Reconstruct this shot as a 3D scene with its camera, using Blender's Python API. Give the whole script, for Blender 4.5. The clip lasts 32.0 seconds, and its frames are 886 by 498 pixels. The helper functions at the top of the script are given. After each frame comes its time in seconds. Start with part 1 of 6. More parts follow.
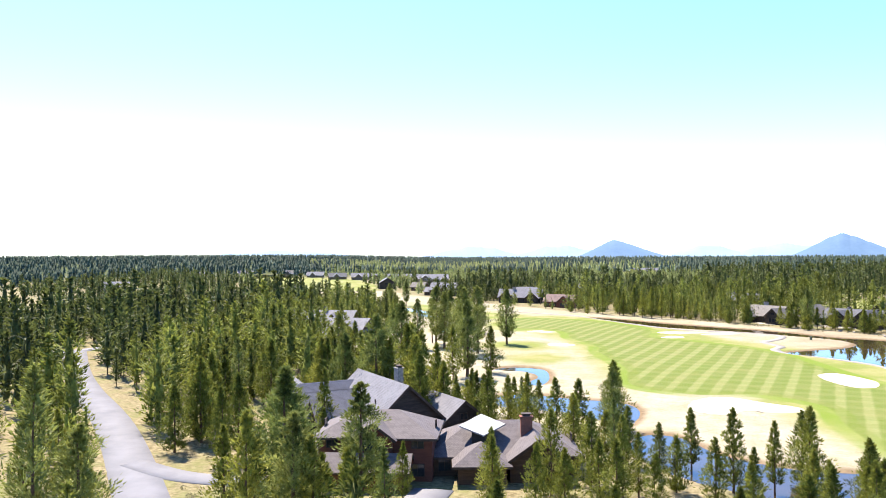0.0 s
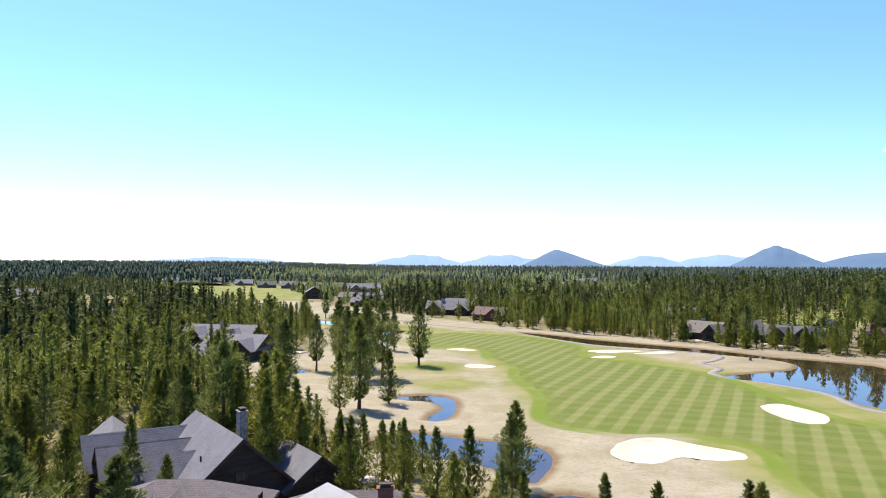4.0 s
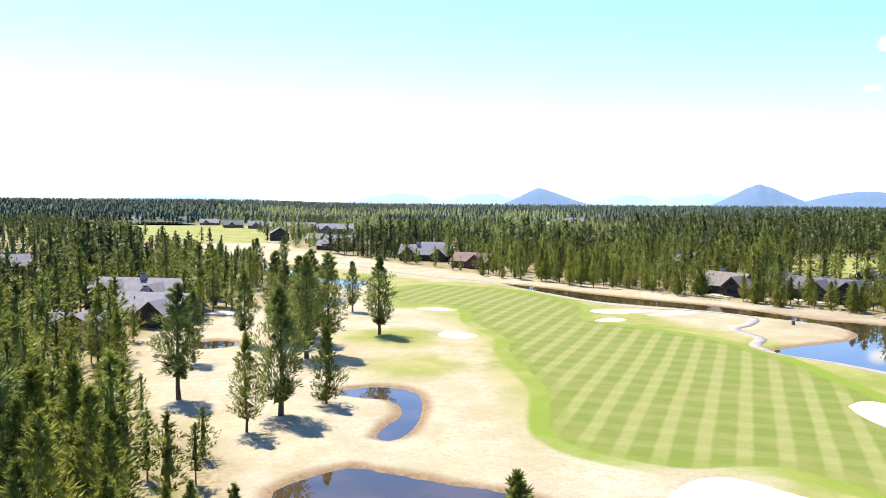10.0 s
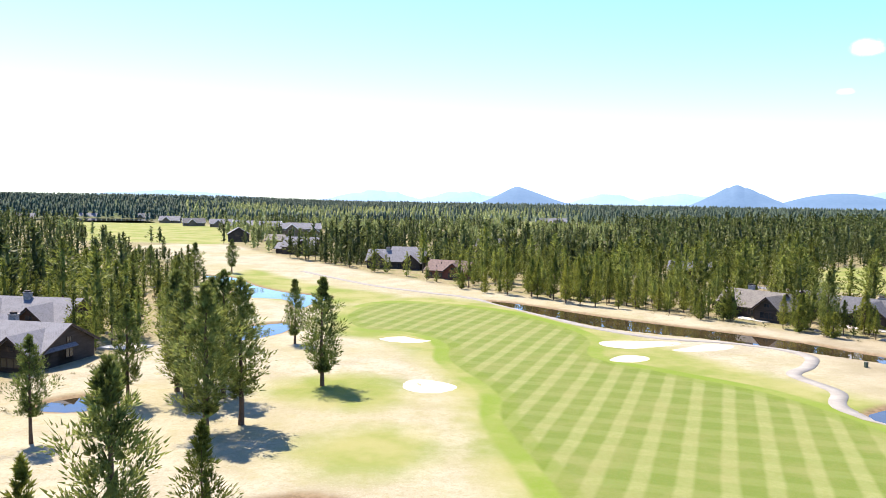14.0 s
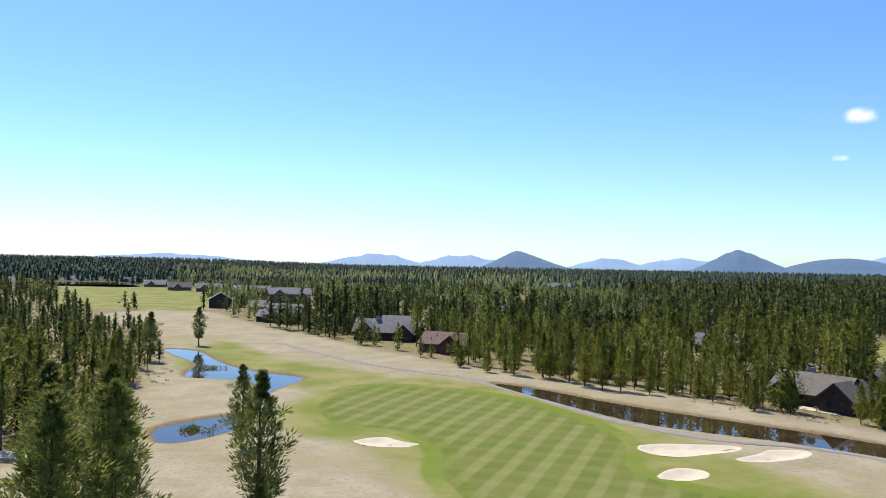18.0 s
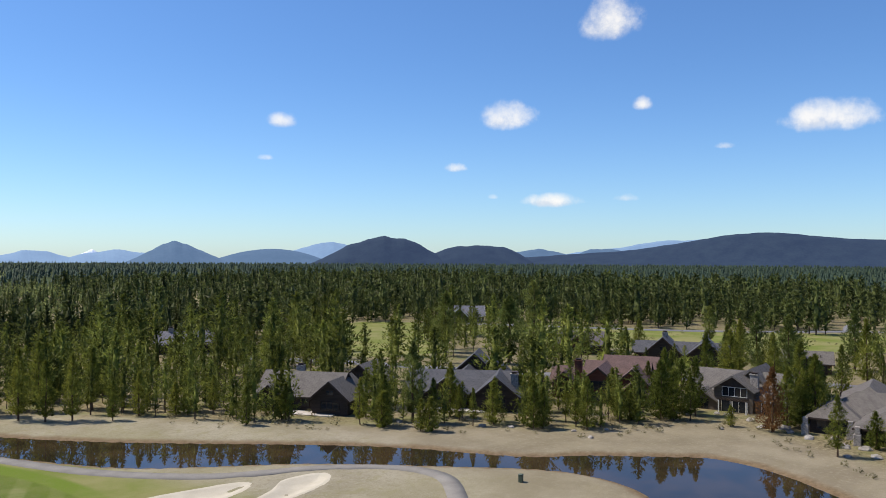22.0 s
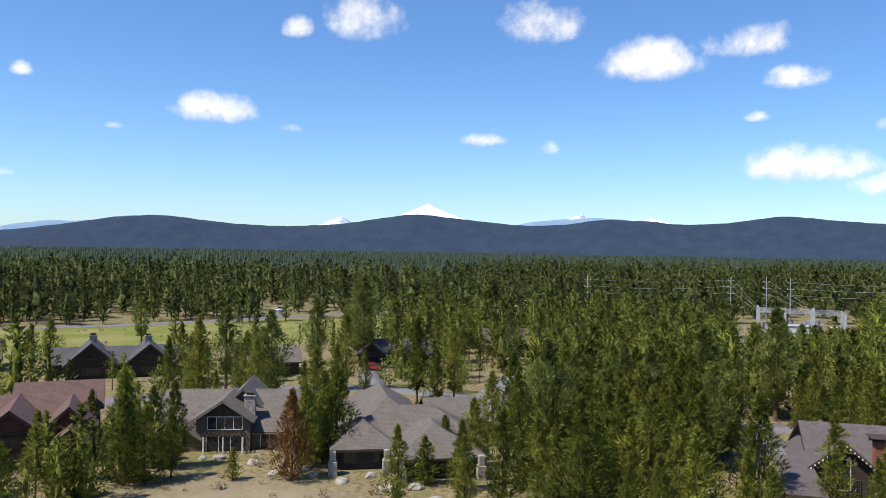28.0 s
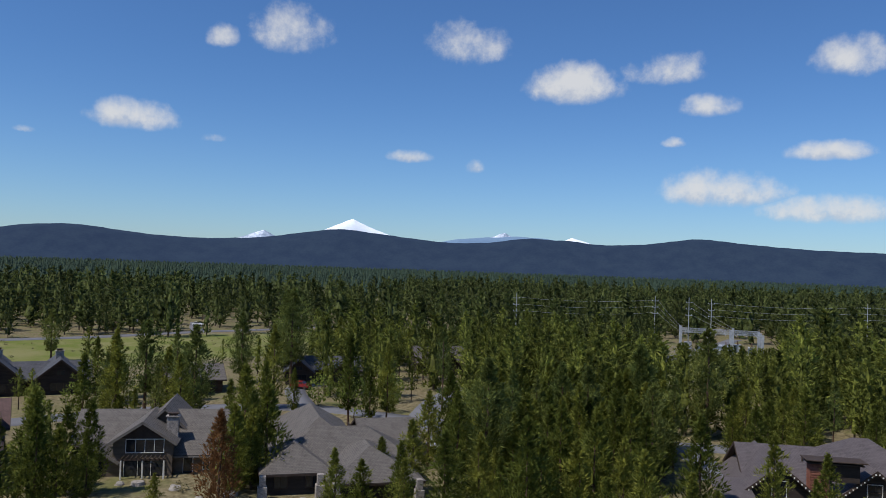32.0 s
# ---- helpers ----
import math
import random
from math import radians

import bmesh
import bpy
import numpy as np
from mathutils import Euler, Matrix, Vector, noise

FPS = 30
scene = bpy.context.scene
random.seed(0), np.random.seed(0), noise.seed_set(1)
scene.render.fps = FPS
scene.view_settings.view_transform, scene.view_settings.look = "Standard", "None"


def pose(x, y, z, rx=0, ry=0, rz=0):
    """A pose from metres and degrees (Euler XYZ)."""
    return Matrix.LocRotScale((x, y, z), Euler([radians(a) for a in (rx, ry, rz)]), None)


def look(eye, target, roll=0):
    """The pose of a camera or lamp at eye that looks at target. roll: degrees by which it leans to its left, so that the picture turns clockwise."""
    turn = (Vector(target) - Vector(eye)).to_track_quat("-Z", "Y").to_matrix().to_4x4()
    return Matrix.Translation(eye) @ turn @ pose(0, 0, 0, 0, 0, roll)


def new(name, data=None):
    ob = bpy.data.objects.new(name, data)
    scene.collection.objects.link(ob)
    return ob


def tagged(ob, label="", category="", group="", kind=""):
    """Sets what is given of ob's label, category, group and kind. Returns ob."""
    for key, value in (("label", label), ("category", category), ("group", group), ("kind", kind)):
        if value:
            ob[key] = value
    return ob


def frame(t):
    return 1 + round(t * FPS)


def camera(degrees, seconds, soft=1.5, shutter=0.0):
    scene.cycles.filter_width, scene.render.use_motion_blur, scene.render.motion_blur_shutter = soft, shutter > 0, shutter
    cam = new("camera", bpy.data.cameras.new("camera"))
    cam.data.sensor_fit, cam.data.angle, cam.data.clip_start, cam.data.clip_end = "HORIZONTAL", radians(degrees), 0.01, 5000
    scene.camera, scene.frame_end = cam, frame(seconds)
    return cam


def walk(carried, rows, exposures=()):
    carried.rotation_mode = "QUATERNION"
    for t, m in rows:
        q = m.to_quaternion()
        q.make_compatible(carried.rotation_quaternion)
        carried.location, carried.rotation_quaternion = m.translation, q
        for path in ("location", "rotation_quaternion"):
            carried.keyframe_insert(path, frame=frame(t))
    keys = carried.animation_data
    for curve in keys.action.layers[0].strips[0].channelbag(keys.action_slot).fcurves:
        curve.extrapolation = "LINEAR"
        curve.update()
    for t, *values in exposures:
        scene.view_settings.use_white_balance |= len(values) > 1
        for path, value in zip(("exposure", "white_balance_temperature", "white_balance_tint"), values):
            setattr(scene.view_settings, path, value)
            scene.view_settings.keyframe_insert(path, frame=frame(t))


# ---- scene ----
cam = camera(58.85, 32.0, soft=0.88)
rows = [
    (0.0, pose(-10.01, -39.29, 28.73, 90.29, 0.38, 4.66)),
    (0.5, pose(-9.03, -37.64, 28.76, 90.34, 0.27, 3.97)),
    (1.0, pose(-7.92, -35.41, 28.80, 90.47, 0.23, 3.20)),
    (1.5, pose(-6.67, -32.24, 28.83, 90.61, 0.19, 2.48)),
    (2.0, pose(-5.24, -28.66, 28.86, 90.75, 0.12, 2.05)),
    (2.5, pose(-3.79, -24.63, 28.90, 90.62, 0.08, 1.77)),
    (3.0, pose(-2.77, -20.32, 28.99, 89.78, -0.03, 1.52)),
    (3.5, pose(-1.96, -15.90, 29.13, 90.89, -0.15, 1.05)),
    (5.5, pose(-0.00, -0.00, 29.09, 90.11, -0.20, 0.00)),
    (6.0, pose(0.23, 3.95, 29.02, 87.44, -0.22, -0.12)),
    (6.5, pose(0.41, 8.00, 28.99, 85.83, -0.22, -0.21)),
    (7.0, pose(0.52, 11.82, 28.98, 85.98, -0.26, -0.27)),
    (7.5, pose(0.70, 15.67, 28.99, 86.15, -0.30, -0.32)),
    (8.0, pose(0.90, 19.61, 29.06, 86.26, -0.32, -0.30)),
    (8.5, pose(0.98, 23.79, 29.16, 86.30, -0.32, -0.33)),
    (9.0, pose(1.01, 28.23, 29.25, 86.37, -0.30, -0.45)),
    (9.5, pose(1.08, 32.80, 29.36, 86.39, -0.31, -0.57)),
    (10.0, pose(1.23, 37.51, 29.45, 86.38, -0.31, -0.69)),
    (10.5, pose(1.41, 42.34, 29.49, 86.40, -0.39, -0.85)),
    (11.0, pose(1.44, 47.25, 29.56, 86.44, -0.46, -1.12)),
    (11.5, pose(1.65, 52.18, 29.69, 86.52, -0.62, -1.22)),
    (12.0, pose(1.98, 57.47, 29.82, 86.65, -0.61, -1.30)),
    (12.5, pose(2.50, 63.82, 29.97, 86.82, -0.71, -1.25)),
    (13.0, pose(2.86, 70.51, 30.08, 87.05, -0.82, -1.46)),
    (13.5, pose(3.16, 77.00, 30.11, 87.48, -0.83, -1.88)),
    (14.0, pose(3.36, 83.32, 30.05, 86.24, -0.85, -2.30)),
    (14.5, pose(3.60, 89.29, 29.98, 85.19, -0.81, -2.99)),
    (16.5, pose(4.96, 105.93, 29.92, 88.68, -0.92, -3.21)),
    (17.0, pose(5.20, 110.30, 29.81, 90.97, -0.90, -4.11)),
    (17.5, pose(5.52, 114.18, 29.74, 90.93, -1.03, -1.93)),
    (18.0, pose(5.88, 118.38, 29.70, 90.91, -1.01, -2.32)),
    (18.5, pose(6.41, 122.87, 29.64, 90.87, -0.89, -5.45)),
    (19.0, pose(6.74, 127.81, 29.56, 90.85, -0.75, -11.40)),
    (19.5, pose(7.04, 132.33, 29.44, 90.80, -0.75, -15.55)),
    (20.0, pose(7.59, 136.86, 29.25, 90.76, -0.66, -23.49)),
    (20.5, pose(8.16, 141.45, 29.08, 90.70, -0.65, -29.28)),
    (21.0, pose(8.91, 145.77, 29.04, 90.75, -0.56, -32.03)),
    (21.5, pose(10.08, 149.71, 29.02, 90.76, -0.44, -36.97)),
    (22.0, pose(11.13, 153.52, 28.99, 90.73, -0.29, -41.90)),
    (22.5, pose(12.46, 156.99, 28.92, 90.65, -0.37, -45.97)),
    (23.0, pose(14.15, 160.42, 28.81, 90.51, -0.38, -49.34)),
    (23.5, pose(16.39, 164.29, 28.73, 90.34, -0.39, -54.85)),
    (24.0, pose(19.07, 167.98, 28.75, 90.20, -0.47, -59.44)),
    (24.5, pose(21.84, 171.18, 28.82, 90.13, -0.45, -63.31)),
    (25.0, pose(25.19, 174.31, 28.88, 90.17, -0.46, -67.48)),
    (25.5, pose(28.73, 177.91, 28.92, 90.33, -0.48, -72.00)),
    (26.0, pose(32.68, 181.22, 28.95, 90.57, -0.58, -76.70)),
    (26.5, pose(36.41, 183.67, 28.98, 90.81, -0.79, -80.34)),
    (28.5, pose(51.46, 189.33, 28.06, 89.79, -0.93, -84.70)),
    (29.0, pose(51.91, 189.63, 28.09, 89.81, -0.94, -82.58)),
    (29.5, pose(52.13, 189.10, 28.13, 89.84, -0.86, -81.18)),
    (30.0, pose(52.60, 189.07, 28.21, 90.81, -0.91, -82.26)),
    (30.5, pose(53.04, 189.20, 28.24, 91.74, -1.06, -85.03)),
    (31.0, pose(52.70, 188.94, 28.21, 91.56, -1.42, -81.01)),
    (31.5, pose(52.59, 189.57, 28.15, 91.50, -1.82, -86.41)),
    (32.0, pose(52.02, 190.84, 28.12, 91.24, -2.01, -90.08)),
]
EXPOSURES = [(0.0, 1.72, 6950, 12), (1.5, 1.55, 6950, 12), (3.5, 1.17, 6950, 12), (5.5, 0.52, 6900, 12), (6.5, 0.54, 6950, 12), (7.0, 1.04, 6950, 12), (9.0, 1.49, 6950, 12), (13.0, 1.70, 6950, 12),
             (14.5, 1.37, 6950, 12), (16.5, 1.22, 6950, 12), (17.0, 1.17, 6950, 12), (17.6, 0.72, 6900, 11), (18.2, 0.50, 6850, 10), (19.0, 0.34, 6800, 10), (21.0, 0.15, 6700, 10), (23.0, 0.21, 6700, 10), (24.0, 0.28, 6750, 10),
             (26.0, 0.39, 6800, 10), (29.0, 0.42, 6850, 10), (29.8, 0.12, 6600, 10), (31.0, -0.18, 6400, 10), (32.0, -0.36, 6300, 10)]
walk(cam, rows, EXPOSURES)

# ---- world and sun ----
SUN_AZ, SUN_EL = -34.0, 57.0
world = bpy.data.worlds.new("world")
scene.world = world
world.use_nodes = True


class Net:
    """Small helper to write node trees."""

    def __init__(self, tree):
        self.tree = tree
        tree.nodes.clear()

    def node(self, kind):
        return self.tree.nodes.new(kind)

    def put(self, socket, value):
        if isinstance(value, bpy.types.NodeSocket):
            self.tree.links.new(value, socket)
        elif value is not None:
            socket.default_value = value

    def math(self, op, a, b=None, c=None, clamp=False):
        n = self.node("ShaderNodeMath")
        n.operation, n.use_clamp = op, clamp
        for s, v in zip(n.inputs, (a, b, c)):
            self.put(s, v)
        return n.outputs[0]

    def mix(self, fac, a, b, blend="MIX"):
        n = self.node("ShaderNodeMix")
        n.data_type, n.blend_type = "RGBA", blend
        for s, v in zip((n.inputs[0], n.inputs[6], n.inputs[7]), (fac, a, b)):
            self.put(s, v)
        return n.outputs[2]

    def ramp(self, value, lo, hi):
        n = self.node("ShaderNodeMapRange")
        n.interpolation_type = "SMOOTHSTEP"
        for s, v in zip(n.inputs[:3], (value, lo, hi)):
            self.put(s, v)
        return n.outputs[0]

    def noise(self, vector, scale, detail=3.0, rough=0.55):
        n = self.node("ShaderNodeTexNoise")
        for s, v in ((n.inputs["Vector"], vector), (n.inputs["Scale"], scale), (n.inputs["Detail"], detail), (n.inputs["Roughness"], rough)):
            self.put(s, v)
        return n.outputs[0]

    def attr(self, name):
        n = self.node("ShaderNodeAttribute")
        n.attribute_name = name
        return n.outputs["Fac"]


# azimuth, elevation, half width, half height (degrees) of the fair-weather clouds
CLOUDS = [(30.3, 9.9, 1.4, 0.6), (29.1, 7.2, 0.8, 0.3), (46.7, 10.4, 2.3, 1.0), (56.2, 11.0, 0.8, 0.5), (68.2, 9.5, 2.7, 1.0),
          (42.6, 6.7, 1.1, 0.4), (49.8, 4.3, 2.2, 0.5), (54.9, 4.5, 1.2, 0.4), (45.6, 4.6, 0.6, 0.3), (61.7, 7.9, 0.9, 0.3),
          (73.6, 8.4, 1.3, 0.4), (78.8, 16.2, 2.9, 1.6), (73.7, 15.3, 1.3, 0.8), (91.5, 16.0, 3.1, 1.6), (99.1, 13.3, 3.6, 1.3),
          (105.5, 14.2, 2.9, 1.1), (108.6, 11.7, 2.2, 0.8), (87.4, 7.9, 1.9, 0.5), (92.1, 7.4, 0.9, 0.6), (109.6, 6.0, 4.3, 1.2),
          (106.3, 9.2, 1.1, 0.4), (117.5, 14.4, 2.6, 1.3), (116.0, 8.4, 3.0, 0.6), (116.4, 4.6, 4.6, 0.9), (54.0, 17.0, 2.2, 1.5)]

net = Net(world.node_tree)
sky = net.node("ShaderNodeTexSky")
sky.sky_type, sky.sun_disc, sky.sun_elevation, sky.sun_rotation = "NISHITA", False, radians(SUN_EL), radians(SUN_AZ)
sky.air_density, sky.dust_density, sky.ozone_density = 1.0, 0.25, 2.5
way = net.node("ShaderNodeTexCoord").outputs["Generated"]
xyz = net.node("ShaderNodeSeparateXYZ")
net.put(xyz.inputs[0], way)
azi = net.math("MULTIPLY", net.math("ARCTAN2", xyz.outputs[0], xyz.outputs[1]), 180 / math.pi)
ele = net.math("MULTIPLY", net.math("ARCSINE", xyz.outputs[2]), 180 / math.pi)
puff = net.noise(way, 15.0, 5.0, 0.6)
fine = net.noise(way, 46.0, 5.0, 0.62)
wob = net.math("ADD", net.math("MULTIPLY", net.math("SUBTRACT", puff, 0.5), 3.0), net.math("MULTIPLY", net.math("SUBTRACT", fine, 0.5), 1.5))
cover = shade = None
for a, e, w, h in CLOUDS:
    w, h = 0.92 * w, 1.3 * h
    dx = net.math("DIVIDE", net.math("SUBTRACT", azi, a), w)
    dy = net.math("DIVIDE", net.math("SUBTRACT", ele, e - 0.25 * h), h)
    high = dy
    dy = net.math("MAXIMUM", dy, net.math("MULTIPLY", dy, -1.9))
    one = net.math("ADD", net.math("MULTIPLY", dx, dx), net.math("MULTIPLY", dy, dy))
    one = net.math("ADD", one, 0.65 if h < 0.6 else (0.05 if w > 2.0 else 0.25))
    if cover is None:
        cover, shade = one, high
    else:
        shade = net.math("MULTIPLY_ADD", net.math("LESS_THAN", one, cover), net.math("SUBTRACT", high, shade), shade)
        cover = net.math("MINIMUM", cover, one)
cover = net.ramp(net.math("ADD", cover, wob), 1.45, -0.25)
hazy = net.ramp(ele, 15.0, -2.0)
bg_sky, bg_cloud = net.node("ShaderNodeBackground"), net.node("ShaderNodeBackground")
net.put(bg_sky.inputs[0], net.mix(1.0, sky.outputs[0], net.mix(hazy, (0.60, 0.88, 1.24, 1), (0.76, 1.00, 1.32, 1)), "MULTIPLY"))
bg_sky.inputs[1].default_value = 0.107
net.put(bg_cloud.inputs[0], net.mix(net.ramp(net.math("ADD", shade, net.math("MULTIPLY", net.math("SUBTRACT", fine, 0.5), -2.2)), -0.55, 0.25), (0.72, 0.76, 0.84, 1), (1.0, 0.985, 0.96, 1)))
bg_cloud.inputs[1].default_value = 0.93
blend = net.node("ShaderNodeMixShader")
net.put(blend.inputs[0], net.math("MULTIPLY", cover, 0.88))
net.put(blend.inputs[1], bg_sky.outputs[0])
net.put(blend.inputs[2], bg_cloud.outputs[0])
net.put(net.node("ShaderNodeOutputWorld").inputs[0], blend.outputs[0])

sun = new("sun", bpy.data.lights.new("sun", "SUN"))
sun.data.energy, sun.data.angle, sun.data.color = 5.0, radians(0.5), (1.0, 0.935, 0.835)
az, el = radians(SUN_AZ), radians(SUN_EL)
sun.matrix_world = look((0, 0, 300), Vector((0, 0, 300)) - Vector((math.sin(az) * math.cos(el), math.cos(az) * math.cos(el), math.sin(el))))


# ---- materials ----
def material(name, low, high, scale=1.0, rough=0.8, bump=0.0, fine_scale=None, metal=0.0, by_object=0.0, by_island=0.0, glow=None, coord="Object", stretch=None):
    """Two-scale noise between two colours, with relief; by_object and by_island vary the brightness from piece to piece."""
    m = bpy.data.materials.new(name)
    m.use_nodes = True
    n = Net(m.node_tree)
    bsdf = n.node("ShaderNodeBsdfPrincipled")
    where = n.node("ShaderNodeTexCoord").outputs[coord]
    if stretch:
        mp = n.node("ShaderNodeMapping")
        n.put(mp.inputs[0], where)
        mp.inputs["Scale"].default_value = stretch
        where = mp.outputs[0]
    big = n.noise(where, scale, 4.0)
    small = n.noise(where, fine_scale or scale * 9, 3.0)
    fac = n.ramp(n.math("ADD", n.math("MULTIPLY", big, 0.6), n.math("MULTIPLY", small, 0.4)), 0.3, 0.7)
    col = n.mix(fac, (*low, 1), (*high, 1))
    if by_object or by_island:
        if by_island:
            r = n.node("ShaderNodeNewGeometry").outputs["Random Per Island"]
            v = n.math("MULTIPLY_ADD", r, 2 * by_island, 1 - by_island)
        else:
            r = n.node("ShaderNodeObjectInfo").outputs["Random"]
            v = n.math("MULTIPLY_ADD", r, 2 * by_object, 1 - by_object)
        hsv = n.node("ShaderNodeHueSaturation")
        n.put(hsv.inputs["Value"], v)
        n.put(hsv.inputs["Hue"], n.math("MULTIPLY_ADD", r, -0.03, 0.515))
        n.put(hsv.inputs["Color"], col)
        col = hsv.outputs[0]
    n.put(bsdf.inputs["Base Color"], col)
    bsdf.inputs["Roughness"].default_value, bsdf.inputs["Metallic"].default_value = rough, metal
    bsdf.inputs["Specular IOR Level"].default_value = 0.15 if rough > 0.65 else 0.5
    if glow:
        bsdf.inputs["Emission Color"].default_value, bsdf.inputs["Emission Strength"].default_value = (*glow[:3], 1), glow[3]
    if bump:
        b = n.node("ShaderNodeBump")
        b.inputs["Strength"].default_value = bump
        n.put(b.inputs["Height"], small)
        n.put(bsdf.inputs["Normal"], b.outputs[0])
    n.put(n.node("ShaderNodeOutputMaterial").inputs[0], bsdf.outputs[0])
    return m


def leaf_material(name, low, high, by_island=0.0, by_object=0.0):
    """Needles and leaves: a little light passes through them."""
    m = material(name, low, high, 0.45, 0.6, 0.0, 1.7, by_island=by_island, by_object=by_object)
    n = m.node_tree
    bsdf = next(q for q in n.nodes if q.type == "BSDF_PRINCIPLED")
    out = next(q for q in n.nodes if q.type == "OUTPUT_MATERIAL")
    trans, add = n.nodes.new("ShaderNodeBsdfTranslucent"), n.nodes.new("ShaderNodeMixShader")
    n.links.new(bsdf.inputs["Base Color"].links[0].from_socket, trans.inputs[0])
    add.inputs[0].default_value = 0.38
    bsdf.inputs["Specular IOR Level"].default_value = 0.12
    n.links.new(bsdf.outputs[0], add.inputs[1])
    n.links.new(trans.outputs[0], add.inputs[2])
    n.links.new(add.outputs[0], out.inputs[0])
    return m


def ground_material():
    """Dry tan grass, green mown fairway with a check of mowing stripes, and forest floor, split by the plan's distances."""
    m = bpy.data.materials.new("ground")
    m.use_nodes = True
    n = Net(m.node_tree)
    bsdf = n.node("ShaderNodeBsdfPrincipled")
    pos = n.node("ShaderNodeTexCoord").outputs["Object"]
    big, mid, small = n.noise(pos, 0.02, 4.0), n.noise(pos, 0.12, 5.0, 0.65), n.noise(pos, 1.3, 4.0, 0.7)
    speck = n.noise(pos, 6.0, 2.0)
    dry = n.mix(n.ramp(mid, 0.3, 0.7), (0.230, 0.201, 0.142, 1), (0.306, 0.274, 0.206, 1))
    dry = n.mix(n.math("MULTIPLY", n.ramp(small, 0.46, 0.66), 0.42), dry, (0.165, 0.140, 0.082, 1))
    tuft = n.noise(pos, 3.4, 4.0, 0.7)
    dry = n.mix(n.math("MULTIPLY", n.ramp(tuft, 0.52, 0.66), 0.3), dry, (0.38, 0.345, 0.268, 1))
    dry = n.mix(n.math("MULTIPLY", n.ramp(n.noise(pos, 0.33, 5.0, 0.7), 0.5, 0.66), 0.4), dry, (0.205, 0.185, 0.085, 1))
    dry = n.mix(n.math("MULTIPLY", n.ramp(big, 0.42, 0.66), 0.55), dry, (0.205, 0.185, 0.09, 1))
    sep = n.node("ShaderNodeSeparateXYZ")
    n.put(sep.inputs[0], pos)
    soil = n.mix(n.ramp(mid, 0.35, 0.65), (0.165, 0.135, 0.092, 1), (0.225, 0.190, 0.130, 1))
    soil = n.mix(n.math("MULTIPLY", n.ramp(small, 0.5, 0.68), 0.5), soil, (0.29, 0.255, 0.19, 1))
    dry = n.mix(n.math("MULTIPLY", n.ramp(n.math("ADD", sep.outputs[0], n.math("MULTIPLY", big, 30.0)), 86.0, 116.0), 0.8), dry, soil)
    green = n.mix(n.ramp(n.noise(pos, 0.07, 4.0, 0.6), 0.35, 0.65), (0.128, 0.155, 0.032, 1), (0.205, 0.195, 0.078, 1))

    def stripes(deg, period, shift):
        c, s = math.cos(radians(deg)), math.sin(radians(deg))
        along = n.math("ADD", n.math("MULTIPLY", sep.outputs[0], c), n.math("MULTIPLY", sep.outputs[1], s))
        along = n.math("ADD", along, n.math("MULTIPLY", n.math("SUBTRACT", mid, 0.5), 0.8))
        return n.ramp(n.math("SINE", n.math("MULTIPLY_ADD", along, 2 * math.pi / period, shift)), -0.1, 0.7)

    a, b = stripes(-22.0, 4.6, 0.0), stripes(70.0, 6.0, 1.0)
    check = n.math("ADD", n.math("MULTIPLY", a, 0.74), n.math("MULTIPLY", b, 0.26))
    fair = n.mix(check, (0.090, 0.122, 0.024, 1), (0.168, 0.180, 0.068, 1))
    fair = n.mix(n.math("MULTIPLY", n.ramp(small, 0.35, 0.7), 0.3), fair, (0.10, 0.12, 0.015, 1))
    fair = n.mix(n.math("MULTIPLY", n.ramp(n.attr("fair"), -3.0, -2.0), 0.45), fair, (0.085, 0.125, 0.010, 1))
    fair = n.mix(n.math("MULTIPLY", n.ramp(mid, 0.4, 0.75), 0.5), fair, (0.165, 0.155, 0.06, 1))
    edge = n.math("MULTIPLY", n.math("SUBTRACT", mid, 0.5), 5.0)
    col = n.mix(n.ramp(n.math("ADD", n.attr("lush"), n.math("MULTIPLY", edge, 1.6)), 5.0, -4.0), dry, green)
    collar = n.ramp(n.attr("fair"), 3.6, 2.4)
    col = n.mix(n.math("MULTIPLY", collar, n.ramp(n.math("ADD", big, n.math("MULTIPLY", mid, 0.5)), 0.55, 0.85)), col, (0.11, 0.155, 0.02, 1))
    col = n.mix(n.ramp(n.math("ADD", n.attr("fair"), n.math("MULTIPLY", edge, 0.12)), 0.4, -0.4), col, fair)
    mud = n.mix(n.ramp(small, 0.3, 0.7), (0.115, 0.078, 0.045, 1), (0.19, 0.135, 0.08, 1))
    col = n.mix(n.ramp(n.math("ADD", n.attr("wet"), n.math("MULTIPLY", edge, 0.35)), 2.2, 0.2), col, mud)
    floor = n.mix(n.ramp(small, 0.3, 0.7), (0.10, 0.08, 0.042, 1), (0.25, 0.21, 0.125, 1))
    floor = n.mix(n.ramp(mid, 0.45, 0.7), floor, (0.13, 0.135, 0.05, 1))
    col = n.mix(n.ramp(n.math("ADD", n.attr("wood"), edge), 4.0, -4.0), col, floor)
    col = n.mix(n.math("MULTIPLY", n.ramp(speck, 0.5, 0.75), 0.35), col, (0.16, 0.125, 0.06, 1))
    col = n.mix(n.attr("remote"), col, n.mix(n.ramp(mid, 0.3, 0.7), (0.030, 0.042, 0.014, 1), (0.060, 0.075, 0.024, 1)))
    n.put(bsdf.inputs["Base Color"], col)
